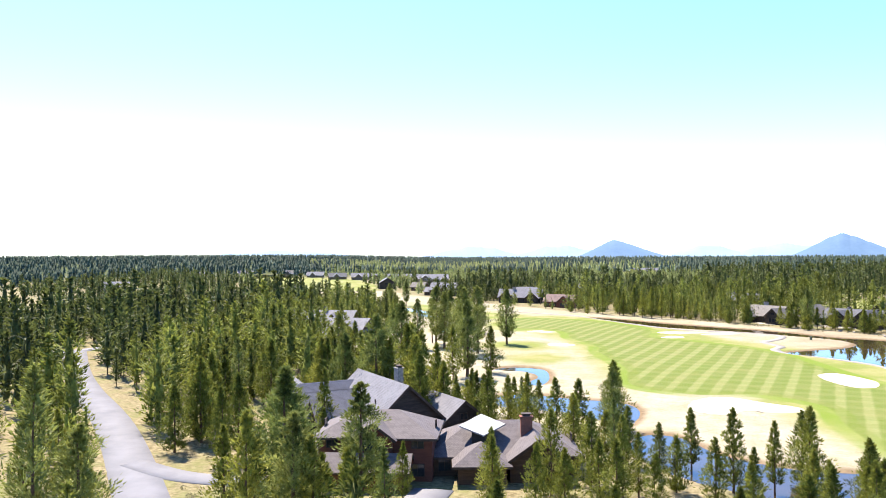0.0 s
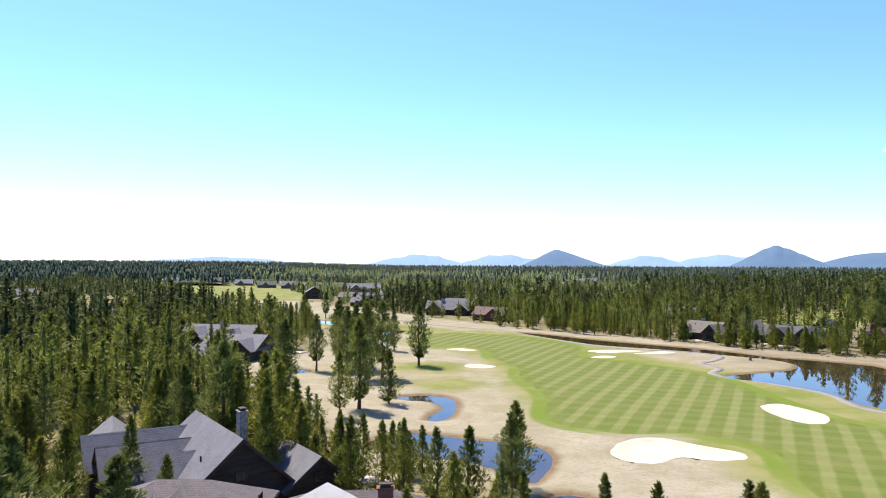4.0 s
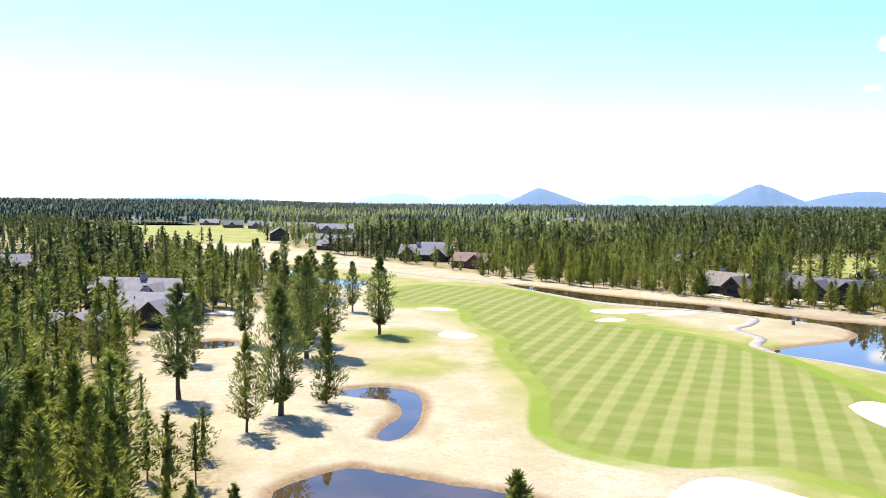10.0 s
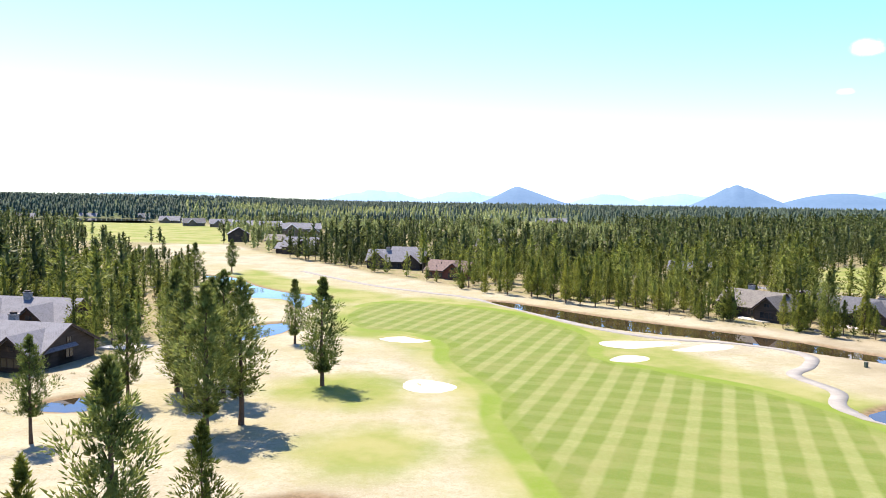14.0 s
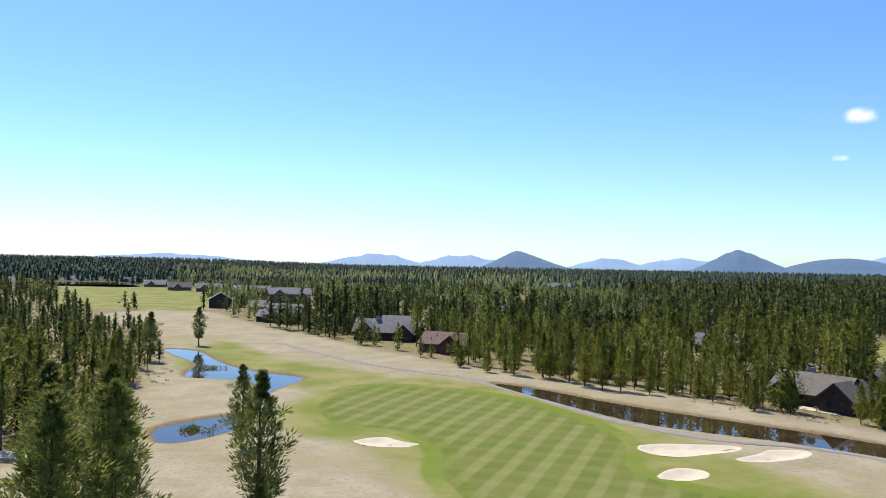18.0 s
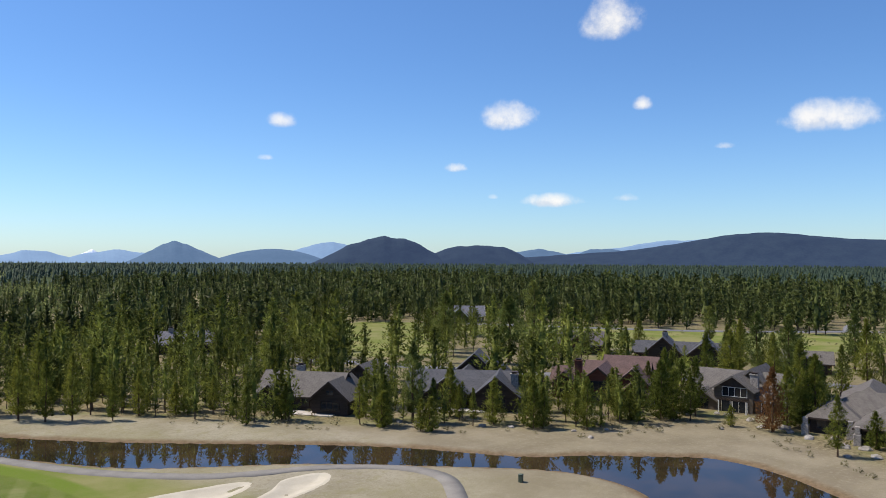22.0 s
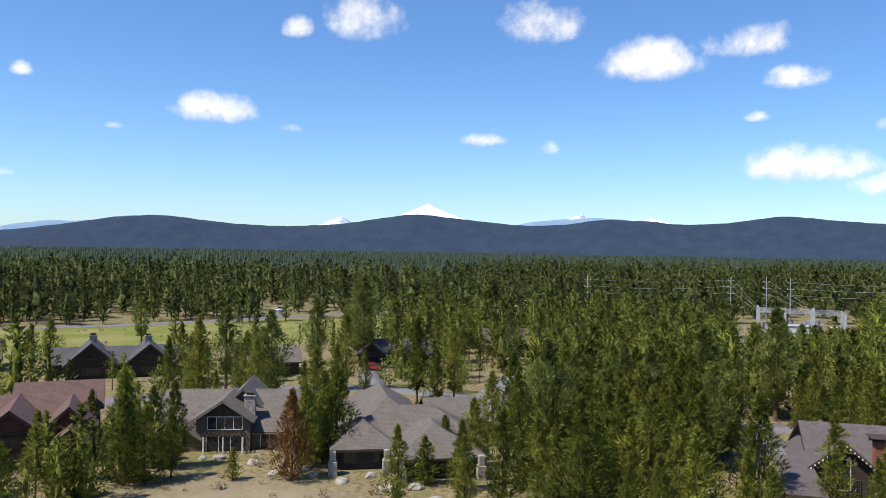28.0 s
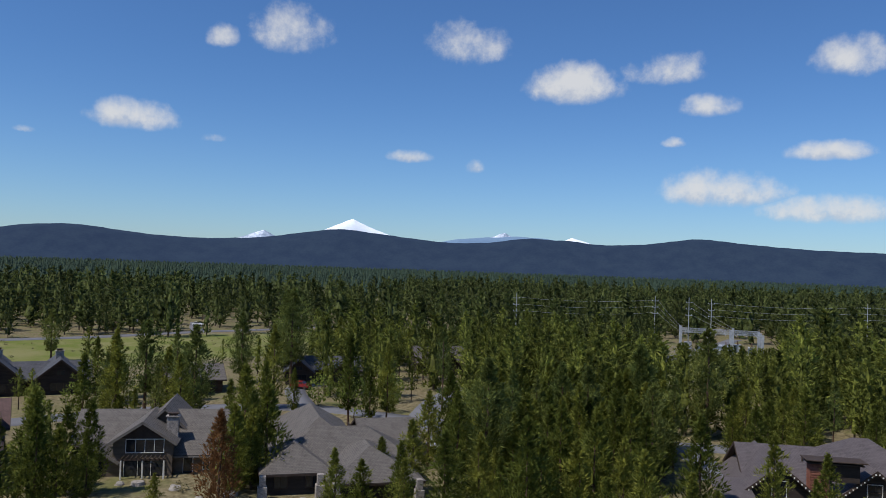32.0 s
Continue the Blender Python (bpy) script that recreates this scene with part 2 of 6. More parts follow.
    bsdf.inputs["Roughness"].default_value, bsdf.inputs["Specular IOR Level"].default_value = 0.95, 0.08
    bump = n.node("ShaderNodeBump")
    bump.inputs["Strength"].default_value, bump.inputs["Distance"].default_value = 0.5, 0.15
    n.put(bump.inputs["Height"], n.math("ADD", small, n.math("MULTIPLY", speck, 0.4)))
    n.put(bsdf.inputs["Normal"], bump.outputs[0])
    n.put(n.node("ShaderNodeOutputMaterial").inputs[0], bsdf.outputs[0])
    return m


def water_material():
    m = bpy.data.materials.new("pond_water")
    m.use_nodes = True
    n = Net(m.node_tree)
    bsdf = n.node("ShaderNodeBsdfPrincipled")
    pos = n.node("ShaderNodeTexCoord").outputs["Object"]
    n.put(bsdf.inputs["Base Color"], n.mix(n.ramp(n.noise(pos, 0.12), 0.35, 0.65), (0.022, 0.017, 0.010, 1), (0.045, 0.03, 0.016, 1)))
    bsdf.inputs["Roughness"].default_value, bsdf.inputs["IOR"].default_value = 0.02, 1.4
    bump = n.node("ShaderNodeBump")
    bump.inputs["Strength"].default_value, bump.inputs["Distance"].default_value = 0.02, 0.02
    n.put(bump.inputs["Height"], n.noise(pos, 2.5, 3.0))
    n.put(bsdf.inputs["Normal"], bump.outputs[0])
    n.put(n.node("ShaderNodeOutputMaterial").inputs[0], bsdf.outputs[0])
    return m


def glass_material():
    m = material("window_glass", (0.012, 0.014, 0.018), (0.03, 0.034, 0.04), 0.4, 0.05)
    return m


M_GROUND, M_WATER, M_GLASS = ground_material(), water_material(), glass_material()
M_SAND = material("bunker_sand", (0.414, 0.368, 0.285), (0.497, 0.446, 0.354), 0.5, 0.95, 0.2, 14.0)
M_ASPHALT = material("asphalt", (0.128, 0.128, 0.142), (0.178, 0.178, 0.195), 0.25, 0.9, 0.2, 18.0)
M_PATH = material("cart_path", (0.175, 0.162, 0.145), (0.245, 0.228, 0.205), 0.4, 0.95, 0.2, 12.0)
M_CONCRETE = material("pale_paving", (0.38, 0.34, 0.30), (0.5, 0.46, 0.41), 0.6, 0.9, 0.1, 9.0)
M_BARK = material("pine_bark", (0.07, 0.045, 0.032), (0.15, 0.095, 0.062), 1.2, 0.95, 0.4, 9.0, stretch=(1, 1, 0.3))
M_NEEDLE = leaf_material("pine_needles", (0.030, 0.040, 0.007), (0.267, 0.285, 0.051), by_object=0.34)
M_PONDEROSA = leaf_material("ponderosa_needles", (0.041, 0.054, 0.014), (0.254, 0.287, 0.073), by_object=0.2)
M_BROWN = leaf_material("dying_needles", (0.13, 0.06, 0.025), (0.24, 0.12, 0.045))
M_LEAF = leaf_material("spring_leaves", (0.16, 0.20, 0.035), (0.30, 0.32, 0.07), by_object=0.2)
M_ROCK = material("boulder", (0.20, 0.18, 0.16), (0.36, 0.33, 0.30), 1.5, 0.9, 0.5)
M_WHITE = material("white_trim", (0.62, 0.60, 0.56), (0.72, 0.70, 0.66), 2.0, 0.6)
M_TRIM = material("taupe_fascia", (0.15, 0.135, 0.12), (0.2, 0.18, 0.16), 2.0, 0.7)
M_DARKTRIM = material("dark_fascia", (0.045, 0.032, 0.027), (0.075, 0.055, 0.045), 2.0, 0.7)
M_STONE = material("field_stone", (0.16, 0.14, 0.13), (0.40, 0.36, 0.32), 2.6, 0.9, 0.6, 7.0)
M_BRICK = material("red_brown_brick", (0.16, 0.065, 0.045), (0.26, 0.11, 0.075), 2.0, 0.85, 0.5, 12.0)


def roof_material(name, low, high):
    """Asphalt shingles: blotches, rows and single tabs."""
    m = bpy.data.materials.new(name)
    m.use_nodes = True
    n = Net(m.node_tree)
    bsdf = n.node("ShaderNodeBsdfPrincipled")
    slope = n.node("ShaderNodeUVMap")
    slope.uv_map = "slope"
    uv = slope.outputs[0]
    brick = n.node("ShaderNodeTexBrick")
    n.put(brick.inputs["Vector"], uv)
    for key, value in (("Scale", 1.0), ("Brick Width", 0.34), ("Row Height", 0.24), ("Mortar Size", 0.018), ("Bias", 0.1)):
        brick.inputs[key].default_value = value
    brick.inputs["Color1"].default_value, brick.inputs["Color2"].default_value = (*low, 1), (*high, 1)
    brick.inputs["Mortar"].default_value = (*[0.45 * c for c in low], 1)
    blot = n.noise(uv, 0.5, 4.0, 0.6)
    n.put(bsdf.inputs["Base Color"], n.mix(n.math("MULTIPLY", n.ramp(blot, 0.35, 0.7), 0.45), brick.outputs[0], (*[1.18 * c for c in high], 1)))
    bsdf.inputs["Roughness"].default_value = 0.85
    b = n.node("ShaderNodeBump")
    b.inputs["Strength"].default_value, b.inputs["Distance"].default_value = 0.5, 0.02
    n.put(b.inputs["Height"], brick.outputs[1])
    b.invert = True
    n.put(bsdf.inputs["Normal"], b.outputs[0])
    n.put(n.node("ShaderNodeOutputMaterial").inputs[0], bsdf.outputs[0])
    return m


def siding_material(name, low, high):
    return material(name, low, high, 0.8, 0.75, 0.35, 6.0, stretch=(0.4, 0.4, 3.0))


ROOFS = {"grey": roof_material("grey_shingles", (0.098, 0.097, 0.116), (0.132, 0.131, 0.152)),
         "slate": roof_material("slate_shingles", (0.048, 0.048, 0.058), (0.073, 0.073, 0.083)),
         "taupe": roof_material("taupe_shingles", (0.092, 0.079, 0.071), (0.127, 0.112, 0.099)),
         "brown": roof_material("brown_shingles", (0.074, 0.060, 0.064), (0.105, 0.088, 0.091)),
         "red": roof_material("red_brown_shingles", (0.084, 0.047, 0.043), (0.119, 0.069, 0.060)),
         "pale": roof_material("pale_membrane", (0.27, 0.27, 0.275), (0.33, 0.33, 0.335))}
WALLS = {"brown": siding_material("brown_siding", (0.055, 0.034, 0.024), (0.105, 0.065, 0.045)),
         "dark": siding_material("dark_siding", (0.03, 0.024, 0.021), (0.06, 0.047, 0.04)),
         "rust": siding_material("rust_siding", (0.095, 0.035, 0.025), (0.15, 0.06, 0.042)),
         "taupe": siding_material("taupe_siding", (0.105, 0.082, 0.062), (0.165, 0.132, 0.102)),
         "tan": siding_material("tan_siding", (0.34, 0.24, 0.12), (0.44, 0.33, 0.19))}


# ---- shapes ----
def part(name, bm, mat, parent, label=""):
    me = bpy.data.meshes.new(name)
    bm.to_mesh(me)
    bm.free()
    me.materials.append(mat)
    ob = new(name, me)
    ob.parent = parent
    return tagged(ob, label) if label else ob


def thing(name, x, y, z, turn, label, category, group="", kind=""):
    ob = new(name)
    ob.matrix_basis = pose(x, y, z, 0, 0, turn)
    return tagged(ob, label, category, group, kind)


def raw(name, verts, faces, mat, parent=None, smooth=False):
    """A mesh from arrays; faces all of one size."""
    me = bpy.data.meshes.new(name)
    verts, faces = np.asarray(verts, dtype=np.float32), np.asarray(faces, dtype=np.int32)
    k = faces.shape[1]
    me.vertices.add(len(verts))
    me.vertices.foreach_set("co", verts.ravel())
    me.loops.add(faces.size)
    me.loops.foreach_set("vertex_index", faces.ravel())
    me.polygons.add(len(faces))
    me.polygons.foreach_set("loop_start", np.arange(0, faces.size, k, dtype=np.int32))
    me.polygons.foreach_set("loop_total", np.full(len(faces), k, dtype=np.int32))
    if smooth:
        me.polygons.foreach_set("use_smooth", np.ones(len(faces), dtype=bool))
    me.update(calc_edges=True)
    me.materials.append(mat)
    ob = new(name, me)
    ob.parent = parent
    return ob


def smooth_ring(points, per=5):
    """A closed Catmull-Rom ring through the plan's corner points."""
    p, out = np.array(points, float), []
    k = len(p)
    for i in range(k):
        a, b, c, d = p[i - 1], p[i], p[(i + 1) % k], p[(i + 2) % k]
        for j in range(per):
            t = j / per
            out.append(0.5 * (2 * b + (c - a) * t + (2 * a - 5 * b + 4 * c - d) * t * t + (3 * b - a - 3 * c + d) * t ** 3))
    return np.array(out)


def smooth_line(points, per=6):
    p, out = np.array(points, float), []
    for i in range(len(p) - 1):
        a, b, c, d = p[max(i - 1, 0)], p[i], p[i + 1], p[min(i + 2, len(p) - 1)]
        for j in range(per):
            t = j / per
            out.append(0.5 * (2 * b + (c - a) * t + (2 * a - 5 * b + 4 * c - d) * t * t + (3 * b - a - 3 * c + d) * t ** 3))
    return np.array(out + [p[-1]])


def distance(ring, x, y, closed=True):
    """Signed distance to a ring (inside negative), or plain distance to a line."""
    best, inside = np.full(x.shape, 1e9), np.zeros(x.shape, bool)
    k = len(ring)
    for i in range(k if closed else k - 1):
        ax, ay = ring[i]
        bx, by = ring[(i + 1) % k]
        ex, ey = bx - ax, by - ay
        t = np.clip(((x - ax) * ex + (y - ay) * ey) / (ex * ex + ey * ey + 1e-9), 0, 1)
        best = np.minimum(best, (x - ax - t * ex) ** 2 + (y - ay - t * ey) ** 2)
        if closed:
            cross = (ay > y) != (by > y)
            inside ^= cross & (x < ex * (y - ay) / (by - ay + 1e-12) + ax)
    best = np.sqrt(best)
    return np.where(inside, -best, best)


def step(v, lo, hi):
    t = np.clip((v - lo) / (hi - lo), 0, 1)
    return t * t * (3 - 2 * t)


# ---- the plan ----
FAIRWAY = smooth_ring([(-11, 290), (-5, 304), (9, 306), (26, 293), (38, 270), (42, 250), (38, 230), (48, 217), (60, 203), (66, 184), (67, 160),
                       (70, 134), (84, 112), (88, 84), (70, 64), (46, 72), (45, 92), (48, 110), (40, 122), (28, 123), (17, 134), (19, 158),
                       (16, 186), (17, 202), (11, 226), (11, 243), (4, 257), (-7, 262), (-12, 277)])
FAR_GREENS = [smooth_ring(r) for r in ([(-114, 566), (-150, 574), (-200, 588), (-225, 660), (-290, 790), (-300, 850), (-200, 840), (-158, 740), (-126, 640)],
                                       [(120, 1010), (190, 1020), (200, 1090), (130, 1080)],
                                       [(224, 330), (238, 292), (262, 268), (284, 250), (298, 222), (316, 196), (334, 178), (404, 172), (380, 216), (336, 271), (299, 320), (279, 366), (240, 400)],
                                       [(150, 352), (172, 342), (196, 372), (236, 404), (224, 440), (176, 412)],
                                       [(250, 168), (252, 148), (300, 88), (330, 60), (352, 40), (330, 96), (280, 150)])]
BUNKERS = [[(23, 109), (27, 117), (33, 119), (38, 114), (43, 109), (42, 105), (37, 104), (33, 106), (28, 102), (24, 104)],
           [(61, 148), (66, 151), (69, 145), (70, 138), (66, 131), (62, 132), (60, 140)],
           [(43, 245), (47, 248), (59, 247), (60, 244), (54, 241), (48, 239), (44, 241)],
           [(56, 238), (61, 241), (64, 244), (70, 244), (70, 241), (66, 238), (59, 236)],
           [(41, 228), (44, 232), (48, 232), (49, 229), (46, 226), (42, 226)],
           [(-3, 249), (2, 251), (5, 248), (8, 246), (6, 244), (1, 244), (-2, 246)],
           [(2, 207), (4, 211), (8, 210), (11, 206), (8, 202), (4, 203)]]
PONDS = [[(-15, 115), (-13, 119), (-8, 123), (-3, 121), (3, 118), (8, 116), (13, 112), (14, 106), (12, 98), (9, 92), (6, 98), (1, 104), (-6, 107), (-12, 110)],
         [(9, 84), (13, 88), (17, 85), (20, 76), (27, 69), (38, 66), (46, 60), (44, 50), (32, 52), (20, 56), (12, 64), (8, 75)],
         [(-14, 157), (-10, 160), (-5, 160), (-1, 156), (0, 147), (-1, 139), (-3, 133), (-6, 134), (-5, 139), (-3, 145), (-5, 152), (-10, 154)],
         [(-49, 193), (-48, 198), (-43, 201), (-38, 197), (-42, 192)],
         [(-74, 378), (-62, 373), (-48, 346), (-36, 330), (-21, 319), (-24, 303), (-27, 293), (-33, 312), (-50, 318), (-54, 342), (-66, 362)],
         [(-38, 257), (-33, 265), (-26, 270), (-24, 259), (-29, 249), (-34, 247)],
         [(26, 313), (36, 306), (49, 289), (60, 277), (76, 262), (88, 249), (98, 233), (106, 227), (114, 219), (119, 213), (118, 203), (113, 193), (106, 178), (100, 160),
          (92, 146), (84, 150), (83, 167), (76, 180), (68, 190), (78, 197), (90, 203), (97, 213), (96, 224), (86, 236), (72, 250), (60, 258), (51, 265), (42, 279), (34, 294)]]
PONDS = [smooth_ring(p, 4) for p in PONDS]
BUNKERS = [smooth_ring(b, 5) for b in BUNKERS]
LUSH = [smooth_ring(r) for r in ([(-14, 300), (10, 320), (40, 285), (60, 230), (78, 190), (96, 130), (100, 80), (60, 50), (46, 62), (40, 92), (36, 124), (20, 130), (13, 160), (10, 200), (2, 240), (-18, 262)],
                                 [(-20, 205), (-6, 214), (4, 204), (-2, 192), (-12, 196)], [(-10, 176), (-2, 184), (6, 180), (4, 168), (-6, 168)],
                                 [(-60, 400), (-30, 350), (0, 320), (-20, 300), (-60, 340)], [(89, 274), (94, 275), (99, 269), (98, 264), (93, 267)])]
# the mown course, where only the trees named below stand
COURSE = smooth_ring([(-14, 92), (-22, 124), (-33, 137), (-46, 158), (-54, 180), (-60, 208), (-50, 236), (-46, 262), (-56, 298), (-66, 352), (-92, 420), (-150, 520),
                      (-110, 560), (-62, 470), (-34, 428), (-7, 382), (10, 358), (27, 335), (41, 321), (58, 303), (74, 284), (92, 268), (106, 254), (118, 238),
                      (131, 233), (141, 226), (139, 212), (132, 196), (122, 172), (116, 140), (112, 90), (100, 40), (60, 40), (30, 54), (8, 66), (4, 90)], 4)
ROADS = [([(-139, 186), (-118, 150), (-100, 122), (-76, 88), (-53, 50), (-30, 8), (-14, -20), (2, -60)], 6.5),
         ([(-139, 186), (-124, 214), (-106, 243), (-115, 264), (-138, 311), (-154, 380), (-204, 430)], 6.5),
         ([(176, 20), (180, 90), (180, 140), (186, 172), (196, 194), (204, 216), (196, 242), (180, 262), (160, 290), (140, 330), (120, 360)], 6.0),
         ([(204, 216), (228, 222), (238, 210)], 4.5),
         ([(196, 194), (240, 180), (320, 110), (400, 60)], 6.0),
         ([(250, 420), (285, 352), (311, 316), (330, 296), (348, 280), (366, 262), (400, 236)], 6.0), ([(348, 281), (366, 288), (392, 296)], 5.0)]
DRIVES = [([(-62, 66), (-52, 60), (-40, 58), (-34, 62)], 4.0), ([(-22, 40), (-20, 50), (-19, 55)], 5.0), ([(196, 194), (184, 190), (174, 190)], 5.0),
          ([(181, 150), (168, 151), (160, 152)], 5.0)]
CART = [(-40, 398), (-12, 352), (8, 331), (20, 320), (32, 296), (39, 280), (47, 264), (58, 252), (71, 246), (79, 240), (81.5, 232), (77, 224), (71, 217), (72, 205),
        (67, 193), (76, 176), (82, 162), (81, 146), (90, 128), (104, 116)]


# ---- ground, water, bunkers, roads ----
def spread(lo, hi, gap, far):
    core = list(np.arange(lo, hi + gap, gap))
    out, d = [], gap
    while core[-1] + sum(out) < far:
        d *= 1.22
        out.append(d)
    up = list(core[-1] + np.cumsum(out))
    out, d = [], gap
    while core[0] - sum(out) > -far:
        d *= 1.22
        out.append(d)
    return np.array(list(core[0] - np.cumsum(out))[::-1] + core + up)


def terrain(x, y):
    """Height of the ground: flat meadow, shallow ponds and bunkers, a low wooded rise far to the north-west."""
    z = 0.18 * np.sin(x * 0.045 + 1.3) * np.sin(y * 0.038) + 0.12 * np.sin(x * 0.11 + y * 0.07)
    far = np.hypot(x - 20, y - 120)
    z = z * step(far, 600, 300)
    z = z + 16.0 * step(-x, 120, 700) * step(y, 500, 1300) * step(far, 4200, 2500)
    return z


gx, gy = spread(-150, 300, 2.0, 4900), spread(-70, 450, 2.0, 4900)
X, Y = np.meshgrid(gx, gy)
pond_d = np.min([distance(p, X, Y) for p in PONDS], axis=0)
sand_d = np.min([distance(b, X, Y) for b in BUNKERS], axis=0)
fair_d = distance(FAIRWAY, X, Y)
lush_d = np.min([distance(g, X, Y) for g in LUSH] + [distance(g, X, Y) - 6 for g in FAR_GREENS], axis=0)
wood_d = -np.minimum(distance(COURSE, X, Y), np.min([distance(g, X, Y) for g in FAR_GREENS], axis=0) - 8)


def ground_height(x, y, pond, sand):
    z = terrain(x, y)
    z = z * step(pond, 1.0, 9.0) * step(sand, 0.0, 4.0)
    z = z - 0.9 * step(pond, 1.6, -2.6)
    return z - 0.55 * step(sand, 0.2, -2.6) + 0.22 * step(sand, 2.6, 0.6) * step(sand, -0.4, 0.5)


Z = ground_height(X, Y, pond_d, sand_d)
ny, nx = X.shape
idx = np.arange(nx * ny).reshape(ny, nx)
quads = np.stack([idx[:-1, :-1], idx[:-1, 1:], idx[1:, 1:], idx[1:, :-1]], -1).reshape(-1, 4)
ground = raw("ground", np.stack([X, Y, Z], -1).reshape(-1, 3), quads, M_GROUND, smooth=True)
tagged(ground, "dry tan grass and forest floor round a mown golf fairway", "ground", kind="structure")
for key, field in (("fair", fair_d), ("lush", lush_d), ("wet", pond_d), ("wood", wood_d), ("remote", step(np.hypot(X - 20, Y - 120), 620, 1000) * step(lush_d, 0, 20))):
    a = ground.data.attributes.new(key, "FLOAT", "POINT")
    a.data.foreach_set("value", np.clip(field, -30, 30).astype(np.float32).ravel())


def heights(x, y):
    """Ground heights at many places, read from the sheet itself."""
    x, y = np.asarray(x, float), np.asarray(y, float)
    i, j = np.clip(np.searchsorted(gx, x) - 1, 0, nx - 2), np.clip(np.searchsorted(gy, y) - 1, 0, ny - 2)
    u, v = (x - gx[i]) / (gx[i + 1] - gx[i]), (y - gy[j]) / (gy[j + 1] - gy[j])
    return (Z[j, i] * (1 - u) + Z[j, i + 1] * u) * (1 - v) + (Z[j + 1, i] * (1 - u) + Z[j + 1, i + 1] * u) * v


def height_at(x, y):
    return float(heights([x], [y])[0])


POND_LABELS = ["shallow brown pond with muddy banks", "narrow pond between young pines", "curved shallow pool in dry grass", "small brown pool behind houses",
               "wide blue pond with grassy islets", "small reedy pond on the course", "long dark creek widening into a pond"]
for ring, label in zip(PONDS, POND_LABELS):
    bm = bmesh.new()
    mid = ring.mean(0)
    verts = []
    for i, (px, py) in enumerate(ring):
        a, b = ring[i - 1], ring[(i + 1) % len(ring)]
        t = (b - a) / (np.linalg.norm(b - a) + 1e-9)
        out = np.array([t[1], -t[0]])
        if distance(ring, np.array([px + 0.05 * out[0]]), np.array([py + 0.05 * out[1]]))[0] < 0:
            out = -out
        verts.append(bm.verts.new((px + 0.5 * out[0], py + 0.5 * out[1], -0.34)))
    bmesh.ops.triangulate(bm, faces=[bm.faces.new(verts)])
    bmesh.ops.recalc_face_normals(bm, faces=bm.faces)
    if sum(f.normal.z for f in bm.faces) < 0:
        bmesh.ops.reverse_faces(bm, faces=bm.faces)
    tagged(part("pond", bm, M_WATER, None), label, "pond", kind="structure")

far_pond = smooth_ring([(-372, 872), (-345, 905), (-300, 912), (-262, 896), (-252, 862), (-290, 848), (-335, 846)])
bm = bmesh.new()
bm.faces.new([bm.verts.new((px, py, float(heights(far_pond[:, 0], far_pond[:, 1]).max()) + 0.1)) for px, py in far_pond])
if next(iter(bm.faces)).normal.z < 0:
    bmesh.ops.reverse_faces(bm, faces=bm.faces)
bmesh.ops.triangulate(bm, faces=bm.faces)
tagged(part("pond", bm, M_WATER, None), "distant blue pond before a row of houses", "pond", kind="structure")

for ring in BUNKERS:
    mid = ring.mean(0)
    k, rings = len(ring), [1.0, 0.94, 0.84, 0.68, 0.45, 0.2]
    pts = np.array([mid + (ring - mid) * s for s in rings]).reshape(-1, 2)
    d = distance(ring, pts[:, 0], pts[:, 1])
    z = -0.55 * step(d, 0.2, -2.6) + 0.09 * step(d, 0, -0.6) + 0.05
    faces = []
    for r in range(len(rings) - 1):
        for i in range(k):
            j = (i + 1) % k
            faces.append((r * k + i, r * k + j, (r + 1) * k + j, (r + 1) * k + i))
    verts = [(*p, h) for p, h in zip(pts, z)] + [(*mid, float(z[-k:].mean()))]
    last = (len(rings) - 1) * k
    faces += [(last + i, last + (i + 1) % k, len(verts) - 1, len(verts) - 1) for i in range(k)]
    me = bpy.data.meshes.new("sand_bunker")
    me.from_pydata(verts, [], [f if f[2] != f[3] else f[:3] for f in faces])
    me.materials.append(M_SAND)
    if me.polygons[0].normal.z < 0:
        me.flip_normals()
    tagged(new("sand_bunker", me), "pale smooth sand bunker with a cut grass lip", "sand bunker", "bunkers on the course")


def strip(name, line, width, mat, lift, label, category, crown=0.04):
    """A road or path laid on the ground, with a slight crown and edges that go down into the ground."""
    p = smooth_line(line, 8)
    n = np.gradient(p, axis=0)
    n = np.stack([-n[:, 1], n[:, 0]], 1) / np.linalg.norm(n, axis=1)[:, None]
    verts = []
    for q, m in zip(p, n):
        for off, dz in ((-0.5, -0.25), (-0.49, 0.0), (0, crown), (0.49, 0.0), (0.5, -0.25)):
            w = q + m * off * width
            verts.append((w[0], w[1], height_at(w[0], w[1]) + lift + dz))
    faces = [(i * 5 + j, i * 5 + j + 1, i * 5 + j + 6, i * 5 + j + 5) for i in range(len(p) - 1) for j in range(4)]
    ob = raw(name, verts, [f[::-1] for f in faces], mat, smooth=False)
    return tagged(ob, label, category, kind="structure")


for line, width in ROADS:
    strip("road", line, width, M_ASPHALT, 0.09, "worn grey asphalt lane through the pines", "road")
for line, width in DRIVES:
    strip("driveway", line, width, M_ASPHALT, 0.13, "grey asphalt driveway to a house", "driveway")
strip("cart_path", CART, 2.6, M_PATH, 0.07, "narrow grey gravel cart path", "path", 0.02)

# ---- hills and snow peaks at the horizon ----
EYE = (20.0, 120.0)


